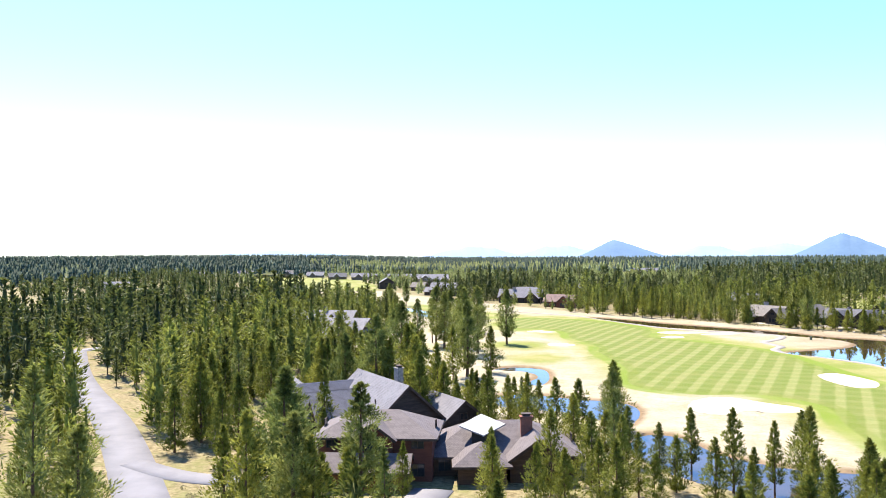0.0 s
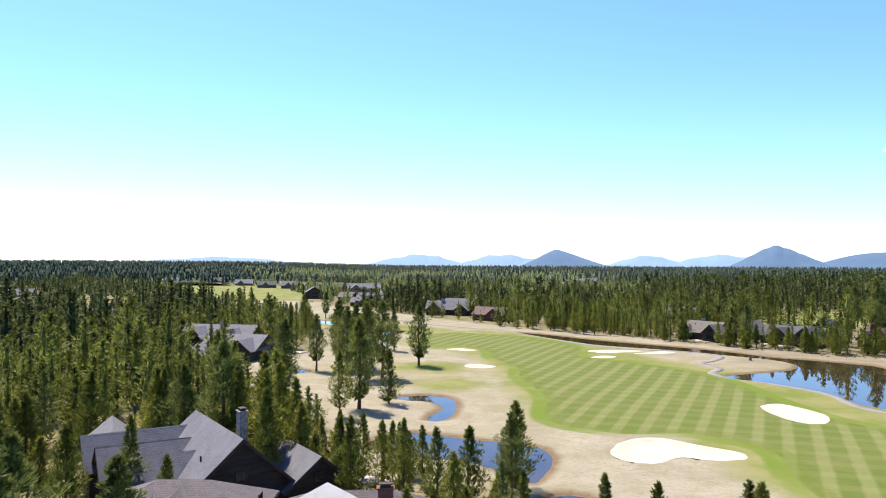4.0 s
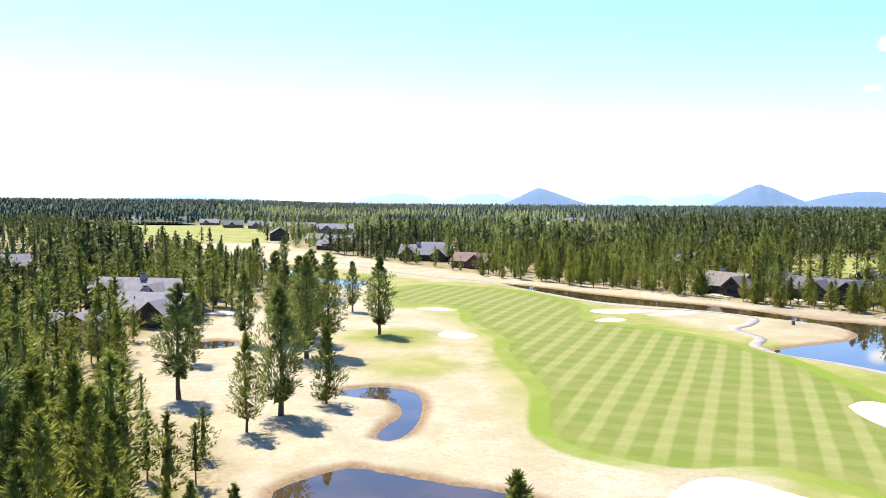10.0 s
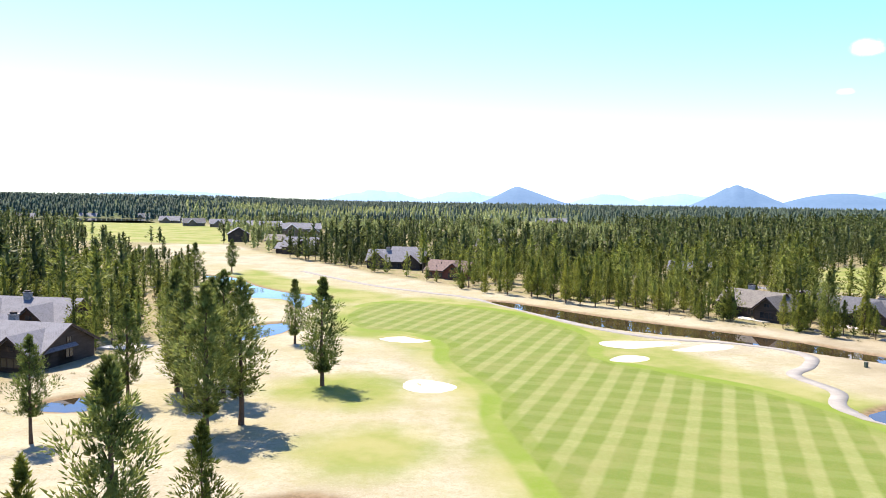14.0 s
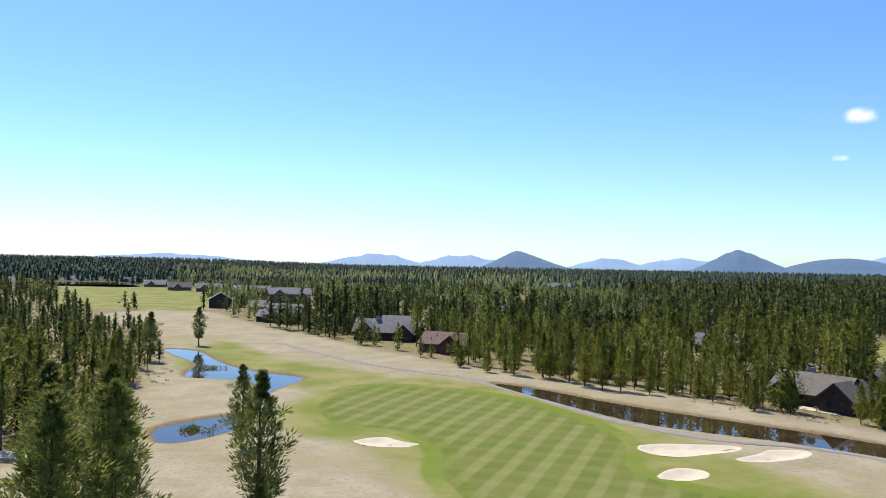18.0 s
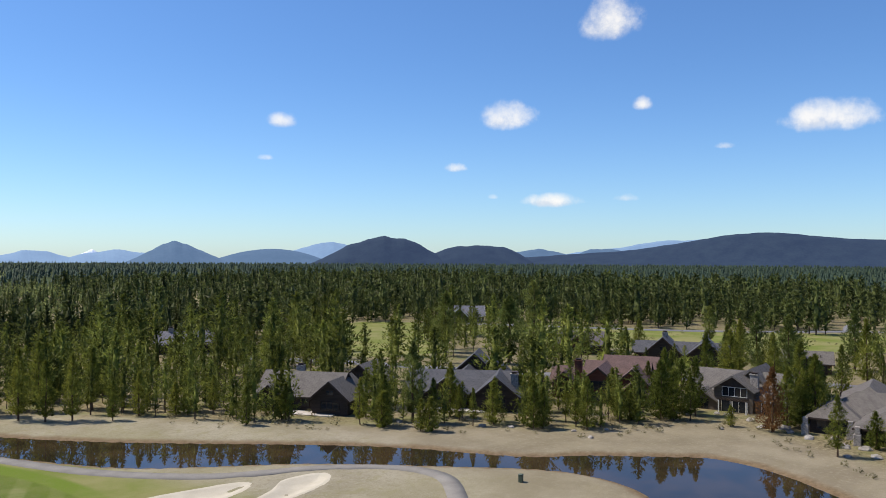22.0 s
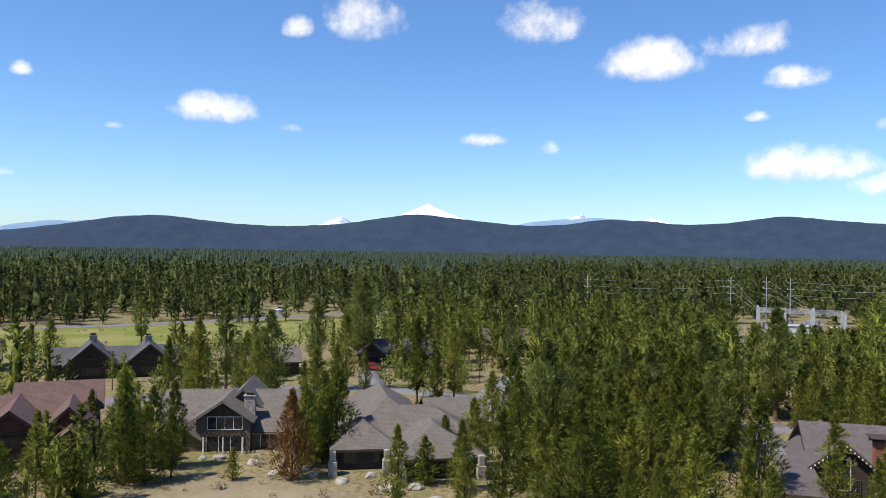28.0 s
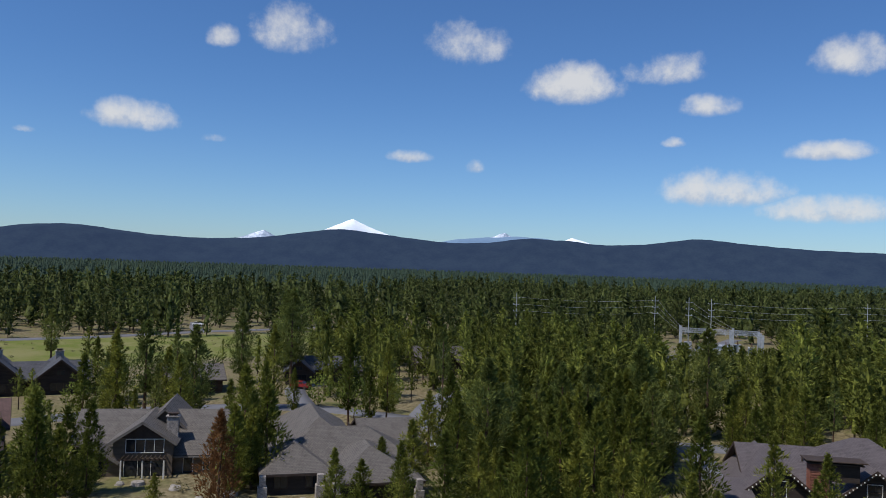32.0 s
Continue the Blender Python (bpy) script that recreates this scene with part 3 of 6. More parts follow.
def hill(name, label, centre, el, left, right, dist, power, mat, rough=0.05, seed=0, snow=None, depth=500):
    """A mound seen at azimuth centre, el degrees high, falling off over left and right degrees."""
    rng = np.random.RandomState(seed)
    az = np.linspace(centre - left, centre + right, 110)
    rr = np.linspace(0, 1, 9)
    u = np.clip(np.where(az < centre, (centre - az) / left, (az - centre) / right), 0, 1)
    prof = (1 - u ** power[0]) ** power[1]
    jag = np.zeros_like(az)
    for k in (5, 9, 17, 31, 55):
        jag += rng.uniform(-1, 1) * np.sin(az * k * 60 / (left + right) * 0.1 + rng.uniform(0, 6)) / k * 5
    top = (dist * math.tan(radians(el)) + 28) * np.clip(prof * (1 + rough * jag), 0, None)
    verts = []
    for r in rr:
        lift = np.sin(min(r / 0.6, 1) * math.pi / 2) if r <= 0.6 else math.cos((r - 0.6) / 0.4 * math.pi / 2)
        dd = dist + (r - 0.6) * depth
        for a, h in zip(az, top):
            verts.append((EYE[0] + dd * math.sin(radians(a)), EYE[1] + dd * math.cos(radians(a)), h * lift - 3))
    k = len(az)
    faces = [(i * k + j, i * k + j + 1, (i + 1) * k + j + 1, (i + 1) * k + j) for i in range(len(rr) - 1) for j in range(k - 1)]
    ob = raw(name, verts, [f[::-1] for f in faces], mat, smooth=True)
    return tagged(ob, label, "hill", kind="structure")


# Aerial haze painted on: bluish bases with blue emission, paler on farther ridges.
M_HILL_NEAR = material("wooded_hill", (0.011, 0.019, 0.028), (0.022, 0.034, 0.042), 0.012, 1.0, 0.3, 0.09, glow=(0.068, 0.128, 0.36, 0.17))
M_HILL_MID = material("hazy_wooded_hill", (0.03, 0.05, 0.07), (0.05, 0.075, 0.10), 0.008, 1.0, 0.2, 0.06, glow=(0.12, 0.22, 0.42, 0.47))
M_HILL_FAR = material("hazy_distant_ridge", (0.08, 0.12, 0.18), (0.11, 0.16, 0.22), 0.006, 1.0, glow=(0.26, 0.42, 0.70, 0.43))
M_SNOW = material("hazed_snow", (0.75, 0.78, 0.84), (0.86, 0.88, 0.92), 0.01, 0.9, glow=(0.6, 0.68, 0.8, 0.3))
M_SNOWROCK = material("hazed_snow_streaked_rock", (0.10, 0.14, 0.20), (0.75, 0.79, 0.86), 0.02, 0.9, fine_scale=0.05, glow=(0.3, 0.42, 0.62, 0.3))
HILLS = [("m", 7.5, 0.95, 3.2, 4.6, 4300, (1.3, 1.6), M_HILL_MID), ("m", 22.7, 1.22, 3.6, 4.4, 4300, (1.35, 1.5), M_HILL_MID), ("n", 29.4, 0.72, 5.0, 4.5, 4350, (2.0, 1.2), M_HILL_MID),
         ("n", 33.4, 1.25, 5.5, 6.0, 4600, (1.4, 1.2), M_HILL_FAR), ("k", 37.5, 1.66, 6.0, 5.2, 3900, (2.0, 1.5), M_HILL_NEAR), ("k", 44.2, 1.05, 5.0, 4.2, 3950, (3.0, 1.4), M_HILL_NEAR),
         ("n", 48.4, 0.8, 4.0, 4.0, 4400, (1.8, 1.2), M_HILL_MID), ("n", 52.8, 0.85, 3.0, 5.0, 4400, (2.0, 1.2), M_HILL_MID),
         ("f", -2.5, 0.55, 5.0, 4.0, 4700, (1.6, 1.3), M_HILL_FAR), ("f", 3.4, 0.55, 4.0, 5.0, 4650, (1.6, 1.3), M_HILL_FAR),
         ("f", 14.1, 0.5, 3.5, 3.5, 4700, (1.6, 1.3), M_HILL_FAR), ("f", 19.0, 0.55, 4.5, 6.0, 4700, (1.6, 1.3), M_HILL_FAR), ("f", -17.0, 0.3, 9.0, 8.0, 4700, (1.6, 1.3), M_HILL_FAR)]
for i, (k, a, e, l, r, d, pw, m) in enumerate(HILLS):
    label = {"m": "haze-blue wooded cone hill at the horizon", "k": "dark conifer-covered hill at the horizon", "n": "low wooded ridge at the horizon", "f": "haze-pale blue ridge at the horizon"}[k]
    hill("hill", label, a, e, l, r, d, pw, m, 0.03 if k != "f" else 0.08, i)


def ridge(label, knots, dist, mat, seed, depth=700):
    """A long wooded ridge whose skyline runs through knots of azimuth and elevation."""
    rng = np.random.RandomState(seed)
    az = np.linspace(knots[0][0], knots[-1][0], 360)
    el = np.interp(az, [k[0] for k in knots], [k[1] for k in knots])
    soft = np.exp(-np.linspace(-2, 2, 15) ** 2)
    el = np.convolve(np.pad(el, 7, mode="edge"), soft / soft.sum(), mode="valid")
    el = el + sum(rng.uniform(-1, 1) * np.sin(az * k + rng.uniform(0, 6)) * 0.05 / k for k in (1.3, 2.9, 5.1, 9.0, 17.0))
    verts = []
    for r in np.linspace(0, 1, 9):
        lift = math.sin(min(r / 0.7, 1) * math.pi / 2) ** 1.3 if r <= 0.7 else math.cos((r - 0.7) / 0.3 * math.pi / 2)
        dd = dist + (r - 0.7) * depth
        top = dist * np.tan(np.radians(el)) + 28
        verts += [(EYE[0] + dd * math.sin(radians(a)), EYE[1] + dd * math.cos(radians(a)), h * lift - 3) for a, h in zip(az, top)]
    k = len(az)
    faces = [(i * k + j, (i + 1) * k + j, (i + 1) * k + j + 1, i * k + j + 1) for i in range(8) for j in range(k - 1)]
    return tagged(raw("hill", verts, faces, mat, smooth=True), label, "hill", kind="structure")


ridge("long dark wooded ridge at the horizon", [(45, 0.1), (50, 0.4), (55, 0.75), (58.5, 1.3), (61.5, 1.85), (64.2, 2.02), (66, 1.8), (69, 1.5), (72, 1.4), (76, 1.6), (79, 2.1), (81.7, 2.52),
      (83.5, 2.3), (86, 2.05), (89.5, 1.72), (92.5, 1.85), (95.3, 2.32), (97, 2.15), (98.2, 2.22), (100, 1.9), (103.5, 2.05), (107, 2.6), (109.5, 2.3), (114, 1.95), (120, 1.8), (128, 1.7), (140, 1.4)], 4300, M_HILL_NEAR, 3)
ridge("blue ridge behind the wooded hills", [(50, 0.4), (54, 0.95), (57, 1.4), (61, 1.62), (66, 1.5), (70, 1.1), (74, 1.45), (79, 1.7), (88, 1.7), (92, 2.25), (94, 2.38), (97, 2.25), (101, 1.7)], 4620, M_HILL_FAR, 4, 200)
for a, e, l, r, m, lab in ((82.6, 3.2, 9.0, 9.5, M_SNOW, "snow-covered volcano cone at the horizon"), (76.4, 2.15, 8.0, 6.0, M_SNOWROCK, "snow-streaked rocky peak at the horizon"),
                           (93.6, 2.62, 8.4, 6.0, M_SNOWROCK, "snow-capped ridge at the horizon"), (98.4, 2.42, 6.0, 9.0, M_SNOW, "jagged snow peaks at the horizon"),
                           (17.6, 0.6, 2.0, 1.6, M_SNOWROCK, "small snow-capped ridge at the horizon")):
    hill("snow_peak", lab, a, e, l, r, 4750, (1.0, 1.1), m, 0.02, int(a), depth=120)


# ---- trees ----
def crown_arrays(seed, height, bare, radius, branches, clusters, size=0.5, lump=0.22, core=40, point=0.9, skirts=0, skirt_r=0.6, sides=7, belly=0.14, puff=0.27, slim=1.0):
    """Branches set round a stem in a pointed cone, each carrying clumps of needle sprays; returns vertices and triangles."""
    rng = np.random.RandomState(seed)
    verts, tris = [], []
    lumps = rng.uniform(1 - lump, 1 + lump, (9, 7))

    def spray(c, d, length, width, away=None):
        out = np.array([c[0], c[1], 0.0]) / (math.hypot(c[0], c[1]) + 0.3)
        face = out * 0.6 + np.array([0, 0, 0.5]) + (0 if away is None else 0.6 * away) + rng.normal(size=3) * 0.34
        side = np.cross(d, face)
        side = side / (np.linalg.norm(side) + 1e-9) * width
        k0 = len(verts)
        verts.extend([c - d * length * 0.35 + side, c - d * length * 0.35 - side, c + d * length * 0.65])
        tris.append((k0, k0 + 1, k0 + 2))

    def reach_at(u, ang):
        prof = (0.97 * (1 - u ** point) + 0.03) * (0.4 + 0.6 * min(1, u / belly))
        return radius * prof * lumps[min(int(u * 9), 8), int(ang / (2 * math.pi) * 7) % 7]

    for b in range(branches):
        u = ((b + rng.uniform(0, 1)) / branches) ** 1.15
        zz = height * (bare + (1 - bare) * u)
        ang = (b * 2.39996 + rng.uniform(-0.35, 0.35)) % (2 * math.pi)
        reach = reach_at(u, ang) * rng.uniform(0.62, 1.2)
        out = np.array([math.cos(ang), math.sin(ang), 0])
        rise = (0.08 + 0.5 * u) * reach
        for k, n in enumerate(clusters):
            f = 1 - 0.72 * (k + rng.uniform(0, 0.35)) / len(clusters)
            c = out * reach * f + np.array([0, 0, zz + rise * f + 0.08 * reach * f * f])
            c = c + rng.normal(size=3) * np.array([0.07, 0.07, 0.05]) * (0.4 + reach * 0.5)
            wide = puff * (0.3 + 0.6 * reach)
            for j in range(n):
                e = np.clip(rng.normal(size=3), -1.5, 1.5)
                p = c + e * np.array([wide, wide, wide * 0.85])
                d = e * np.array([0.55, 0.55, 0.4]) + out * 0.6 + np.array([0, 0, 0.75])
                d = d / np.linalg.norm(d)
                spray(p, d, size * rng.uniform(0.8, 1.5), size * slim * rng.uniform(0.2, 0.36), e)
    for k in range(core):
        u = (k + 0.5) / core * 0.92
        ang = rng.uniform(0, 2 * math.pi)
        r = reach_at(u, ang) * 0.3
        zz = height * (bare + (1 - bare) * u)
        d = np.array([rng.normal() * 0.4, rng.normal() * 0.4, 1.0])
        d = d / np.linalg.norm(d)
        spray(np.array([math.cos(ang) * r, math.sin(ang) * r, zz]), d, 0.3 + 0.5 * radius, 0.12 + 0.2 * radius * (1 - u))
    for k in range(skirts):
        u0, u1 = k / skirts * 0.94, min(1.0, (k + 1.9) / skirts)
        k0 = len(verts)
        for i in range(sides):
            a = 2 * math.pi * (i + rng.uniform(-0.35, 0.35)) / sides
            r = reach_at(u0 + 0.06, a % (2 * math.pi)) * skirt_r * rng.uniform(0.65, 1.3)
            verts.append(np.array([r * math.cos(a), r * math.sin(a), height * (bare + (1 - bare) * (u0 + rng.uniform(-0.05, 0.07)))]))
        verts.append(np.array([0, 0, height * (bare + (1 - bare) * u1)]))
        tris.extend((k0 + i, k0 + (i + 1) % sides, k0 + sides) for i in range(sides))
    for k in range(3):
        spray(np.array([0, 0, height * (0.955 + 0.012 * k)]), np.array([0, 0, 1.0]), height * 0.06, size * 0.2)
    return np.array(verts), np.array(tris)


def trunk_arrays(seed, height, girth, limbs=10, bare=0.2, radius=2.0, sides=7):
    rng = np.random.RandomState(seed + 99)
    verts, tris = [], []

    def tube(pts, radii, n):
        k0 = len(verts)
        for p, r in zip(pts, radii):
            for s in range(n):
                a = 2 * math.pi * s / n
                verts.append((p[0] + r * math.cos(a), p[1] + r * math.sin(a), p[2]))
        for i in range(len(pts) - 1):
            for s in range(n):
                a, b = k0 + i * n + s, k0 + i * n + (s + 1) % n
                tris.append((a, b, b + n))
                tris.append((a, b + n, a + n))

    bend = rng.uniform(-0.12, 0.12, (6, 2)).cumsum(0)
    pts = [(bend[i][0] * (i > 0), bend[i][1] * (i > 0), height * f) for i, f in enumerate((-0.02, 0.12, 0.35, 0.6, 0.8, 0.97))]
    tube(pts, [girth * f for f in (1.35, 1.0, 0.82, 0.55, 0.3, 0.05)], sides)
    for _ in range(limbs):
        u = rng.uniform(bare * 0.7, 0.8)
        a, z = rng.uniform(0, 2 * math.pi), height * u
        r = radius * (1 - u) * 0.8
        tube([(0, 0, z), (math.cos(a) * r, math.sin(a) * r, z + 0.12 * r)], [girth * 0.16, girth * 0.05], 3)
    return np.array(verts), np.array(tris)


def mesh_of(name, arrays, mat):
    ob = raw(name, arrays[0], arrays[1], mat)
    me = ob.data
    bpy.data.objects.remove(ob)
    return me


#                seed height bare radius branches clusters girth
KINDS = {"ponderosa": [(1, 17, 0.14, 3.9, 92, (34, 18, 9), 0.30), (2, 18, 0.2, 3.7, 88, (34, 18, 9), 0.30), (3, 16, 0.12, 4.0, 92, (34, 18, 9), 0.32), (14, 19, 0.26, 4.0, 86, (34, 18, 9), 0.33)],
         "lodgepole": [(4, 11, 0.06, 2.5, 84, (25, 11), 0.15), (5, 12, 0.1, 2.45, 82, (25, 11), 0.15), (6, 10, 0.05, 2.5, 84, (25, 11), 0.16), (7, 13, 0.15, 2.7, 84, (25, 11), 0.16), (15, 12, 0.2, 2.2, 74, (25, 11), 0.15)],
         "young": [(8, 6, 0.05, 1.75, 62, (16, 8), 0.09), (9, 5, 0.04, 1.6, 56, (16, 8), 0.08)],
         "slim": [(10, 15, 0.34, 2.2, 62, (18, 10), 0.16), (11, 16, 0.42, 2.2, 58, (18, 10), 0.17)]}
TREE_LABELS = {"ponderosa": "tall ponderosa pine with a broad green crown", "lodgepole": "conical green lodgepole pine", "young": "young bushy pine near the ground",
               "slim": "slender pine with a long bare trunk", "brown": "dying pine with rust-brown needles"}
LIBRARY = {}
for kind, forms in KINDS.items():
    LIBRARY[kind] = []
    for seed, h, bare, rad, nb, clusters, girth in forms:
        big = kind == "ponderosa"
        crown = mesh_of("crown", crown_arrays(seed, h, bare, rad, nb, clusters, size=0.27 + 0.055 * rad, point=1.6 if big else 1.2, lump=0.36 if big else 0.3, core=16, belly=0.3 if big else 0.16, puff=0.25, slim=0.68),
                        M_PONDEROSA if kind in ("ponderosa", "slim") else M_NEEDLE)
        trunk = mesh_of("trunk", trunk_arrays(seed, h, girth, 12, bare, rad), M_BARK)
        LIBRARY[kind].append((h, trunk, crown))
h, trunk, crown = LIBRARY["lodgepole"][2]
crown = crown.copy()
crown.materials.clear()
crown.materials.append(M_BROWN)
LIBRARY["brown"] = [(h, trunk, crown)]
tree_rng = np.random.RandomState(5)
TAKEN = []


def tree(kind, x, y, height, group="pines round the course", form=None):
    forms = LIBRARY[kind]
    h, trunk, crown = forms[tree_rng.randint(len(forms)) if form is None else form]
    s = height / h
    ob = new("pine_tree")
    wide = s * tree_rng.uniform(0.9, 1.12)
    ob.matrix_basis = pose(x, y, height_at(x, y), 0, 0, tree_rng.uniform(0, 360)) @ Matrix.Diagonal((wide, wide, s, 1))
    tagged(ob, TREE_LABELS[kind], "tree", group)
    for name, me in (("trunk", trunk), ("crown", crown)):
        o = new(name, me)
        o.parent = ob
    TAKEN.append((x, y))
    return ob


# trees that stand alone on the course: kind, x, y, height
SINGLE = [("ponderosa", -10.3, 205.8, 17), ("ponderosa", -19.8, 241.5, 13), ("ponderosa", -19.4, 142.8, 17.5), ("lodgepole", -22.2, 135.2, 12.5), ("lodgepole", -14, 149, 11),
          ("ponderosa", -35.8, 151, 17), ("ponderosa", -41.5, 177, 13), ("lodgepole", -49.9, 164.2, 11), ("ponderosa", -55.5, 170, 13), ("ponderosa", -32, 203, 18.5), ("ponderosa", -29, 197, 17),
          ("ponderosa", -22.1, 181.5, 18.9), ("ponderosa", -18.6, 185.5, 19.3), ("ponderosa", -24, 199, 19), ("ponderosa", -37, 196, 15), ("ponderosa", -28, 208, 17), ("slim", -34, 212, 17),
          ("ponderosa", 6, 83, 11), ("ponderosa", -65, 386, 13), ("ponderosa", -68, 346, 14), ("ponderosa", -81, 341, 13), ("ponderosa", -60, 300, 13), ("lodgepole", -57, 288, 12)]
FRONT = [(-3.9, 46.8, 7.2), (0.2, 51.0, 7.4), (5.1, 54.1, 7.5), (5.2, 43.6, 7.7), (12.9, 50.3, 7.9), (15.6, 45.4, 8.1), (21.3, 44.5, 8.2), (20.3, 37.1, 8.4), (24.7, 38.4, 8.6), (-7.1, 43.0, 8.7), (-11.8, 45.1, 8.9), (1.1, 43.4, 9.1),
         (-23.9, 84.3, 13.6), (-41.5, 70, 11.8), (-37.5, 77, 11.4), (-31, 70.5, 8.6), (7, 89.5, 11), (26.5, 62, 9.6), (-18, 85, 8), (-14, 88.8, 9), (14, 66.7, 9), (16.7, 57, 10), (21.5, 57, 9.2), (24.5, 54, 11), (1, 85, 8.8), (-25.2, 89.7, 15), (-44, 76, 11), (-37, 74, 6), (-19, 96, 8), (-13, 93, 9), (-7, 95, 6), (-3, 79, 10), (4, 75, 6),
         (-1, 71, 9), (6, 68, 8), (9, 62, 7), (31, 54, 8), (34, 60, 6), (-15, 86, 10), (-10, 88, 9), (-13, 80, 11), (-7, 84, 10), (-5, 90, 8), (-12, 53, 8), (-25, 51, 7), (-22, 50, 7), (-5, 54, 10),
         (0, 58, 9), (3, 52, 10), (-48, 69, 12), (-57, 78, 13), (-22, 93, 13.5), (-25, 97, 15), (-28, 101, 16), (-16, 92.5, 9.5), (-30.5, 97, 14), (-33, 104, 15), (-20.5, 89, 11), (-9, 92.5, 8), (-27, 106, 11)]
BANK = [(93.9, 261, 6.2), (97.2, 254.8, 5.3), (98, 253.3, 5.8), (102.8, 258.1, 8), (108.4, 257.3, 6.5), (106.8, 252.1, 6.6), (110.5, 250.7, 7.6), (113.1, 243.8, 8.4), (114.7, 242.9, 7),
        (121.6, 243.5, 7.2), (120.1, 240.1, 7.9), (119.7, 237.3, 9), (129.9, 237.9, 6.2), (131.5, 236.7, 5.3), (136.1, 233.5, 10.5), (137.2, 231.4, 9.1), (139.3, 229.4, 8.5), (140, 222, 3.8),
        (40.4, 319.9, 11.8), (45.9, 313.8, 12.6), (60.6, 295.6, 7), (71, 293.4, 6), (77.1, 290.7, 7.1), (76.6, 277.1, 6.6), (92.2, 265.3, 8.1), (95.2, 262.5, 8.8), (27, 329.6, 6.8), (33.5, 325.2, 11.6),
        (51.4, 302.1, 10.7), (55.2, 300, 11.8), (48.2, 306.7, 12.6), (65.8, 297, 8.2), (20.3, 339, 6.1), (41.7, 317.7, 10.7), (61.3, 308.4, 11.9), (53.1, 312.9, 13)]
BANK_SOUTH = [(146.2, 214.9, 10.5), (148.2, 213.1, 9.7), (132, 201, 9.1), (141.6, 199.1, 5.7), (140.1, 194.7, 8.2), (134.6, 189.8, 10.6), (127.3, 186.1, 7.5), (131.3, 184.2, 8.9), (128.1, 182, 13.5),
              (132.5, 176.4, 10.5), (132, 180.1, 11), (135.4, 173.8, 13.5), (133.9, 171.2, 10.8), (135.3, 168.6, 13), (137, 186, 10), (128, 166, 9), (139, 180, 11), (124, 175, 9)]
# pines between the houses east of the creek
BETWEEN = [("ponderosa", 155.9, 281.6, 24), ("ponderosa", 170.4, 303.5, 18.5), ("ponderosa", 229.8, 223.9, 22), ("ponderosa", 232.4, 236, 16), ("ponderosa", 175.8, 335.7, 19), ("lodgepole", 151.3, 246.1, 8),
           ("lodgepole", 137.6, 245.1, 7.9), ("young", 137.9, 241.7, 3.9), ("lodgepole", 143.8, 237.5, 11.9), ("lodgepole", 142.9, 233.3, 10.2), ("lodgepole", 143.6, 230.8, 10.9), ("lodgepole", 136.8, 252.9, 6.6),
           ("ponderosa", 257.5, 291.9, 13.7), ("lodgepole", 199.5, 251.1, 14.0), ("lodgepole", 200.2, 255.0, 12.3), ("lodgepole", 206.1, 254.1, 12.5), ("slim", 211, 243.6, 13.6), ("lodgepole", 201.7, 243.9, 7.8),
           ("lodgepole", 206.2, 240.2, 10.2), ("lodgepole", 151.0, 214.9, 14.6), ("lodgepole", 150.6, 212.0, 12.4), ("lodgepole", 201.9, 222.2, 15.8), ("ponderosa", 237.8, 226.6, 21.2), ("lodgepole", 198.1, 217.4, 8.4),
           ("lodgepole", 187.7, 206.0, 15.9), ("slim", 206.3, 189.9, 16.9), ("lodgepole", 188.0, 199.5, 14.4), ("lodgepole", 149.4, 193.8, 8.9), ("lodgepole", 149.5, 197.5, 6.6), ("slim", 284.0, 213.5, 14.6),
           ("lodgepole", 269.0, 218.2, 12.9), ("ponderosa", 186.3, 144.9, 19.0), ("young", 231.2, 307.5, 6.3), ("lodgepole", 224.3, 297.8, 10.0)]
for k, x, y, h in BETWEEN:
    tree(k, x, y, h, "pines between the houses")
for k, x, y, h in SINGLE:
    tree(k, x, y, h)
for x, y, h in FRONT + BANK + BANK_SOUTH:
    tree("young" if h < 6.5 else "lodgepole", x, y, h, "young pines before the houses")
tree("brown", 141.2, 215.2, 10.8, "young pines before the houses")


# ---- houses ----
def slab(corners, thick):
    """A sloping roof plate from its upper corners (eave, eave, ridge ...) with a metre-true UV."""
    bm = bmesh.new()
    up = [Vector(c) for c in corners]
    nrm = (up[1] - up[0]).cross(up[-1] - up[0]).normalized()
    if nrm.z < 0:
        nrm = -nrm
    top = [bm.verts.new(c) for c in up]
    low = [bm.verts.new(c - nrm * thick) for c in up]
    bm.faces.new(top)
    bm.faces.new(low[::-1])
    for i in range(len(up)):
        j = (i + 1) % len(up)
        bm.faces.new((top[j], top[i], low[i], low[j]))
    bmesh.ops.recalc_face_normals(bm, faces=bm.faces)
    uv = bm.loops.layers.uv.new("slope")
    ex = (up[1] - up[0]).normalized()
    ey = (up[-1] - up[0]) - ex * (up[-1] - up[0]).dot(ex)
    ey = ey.normalized()
    for f in bm.faces:
        for l in f.loops:
            d = l.vert.co - up[0]
            l[uv].uv = (d.dot(ex), d.dot(ey))
    return bm


def box(x0, y0, z0, x1, y1, z1, bevel=0.0):
    bm = bmesh.new()
    bmesh.ops.create_cube(bm, size=1, matrix=Matrix.LocRotScale(((x0 + x1) / 2, (y0 + y1) / 2, (z0 + z1) / 2), None, (abs(x1 - x0), abs(y1 - y0), abs(z1 - z0))))
    if bevel:
        bmesh.ops.bevel(bm, geom=bm.edges[:], offset=bevel, segments=1, affect="EDGES")
    return bm


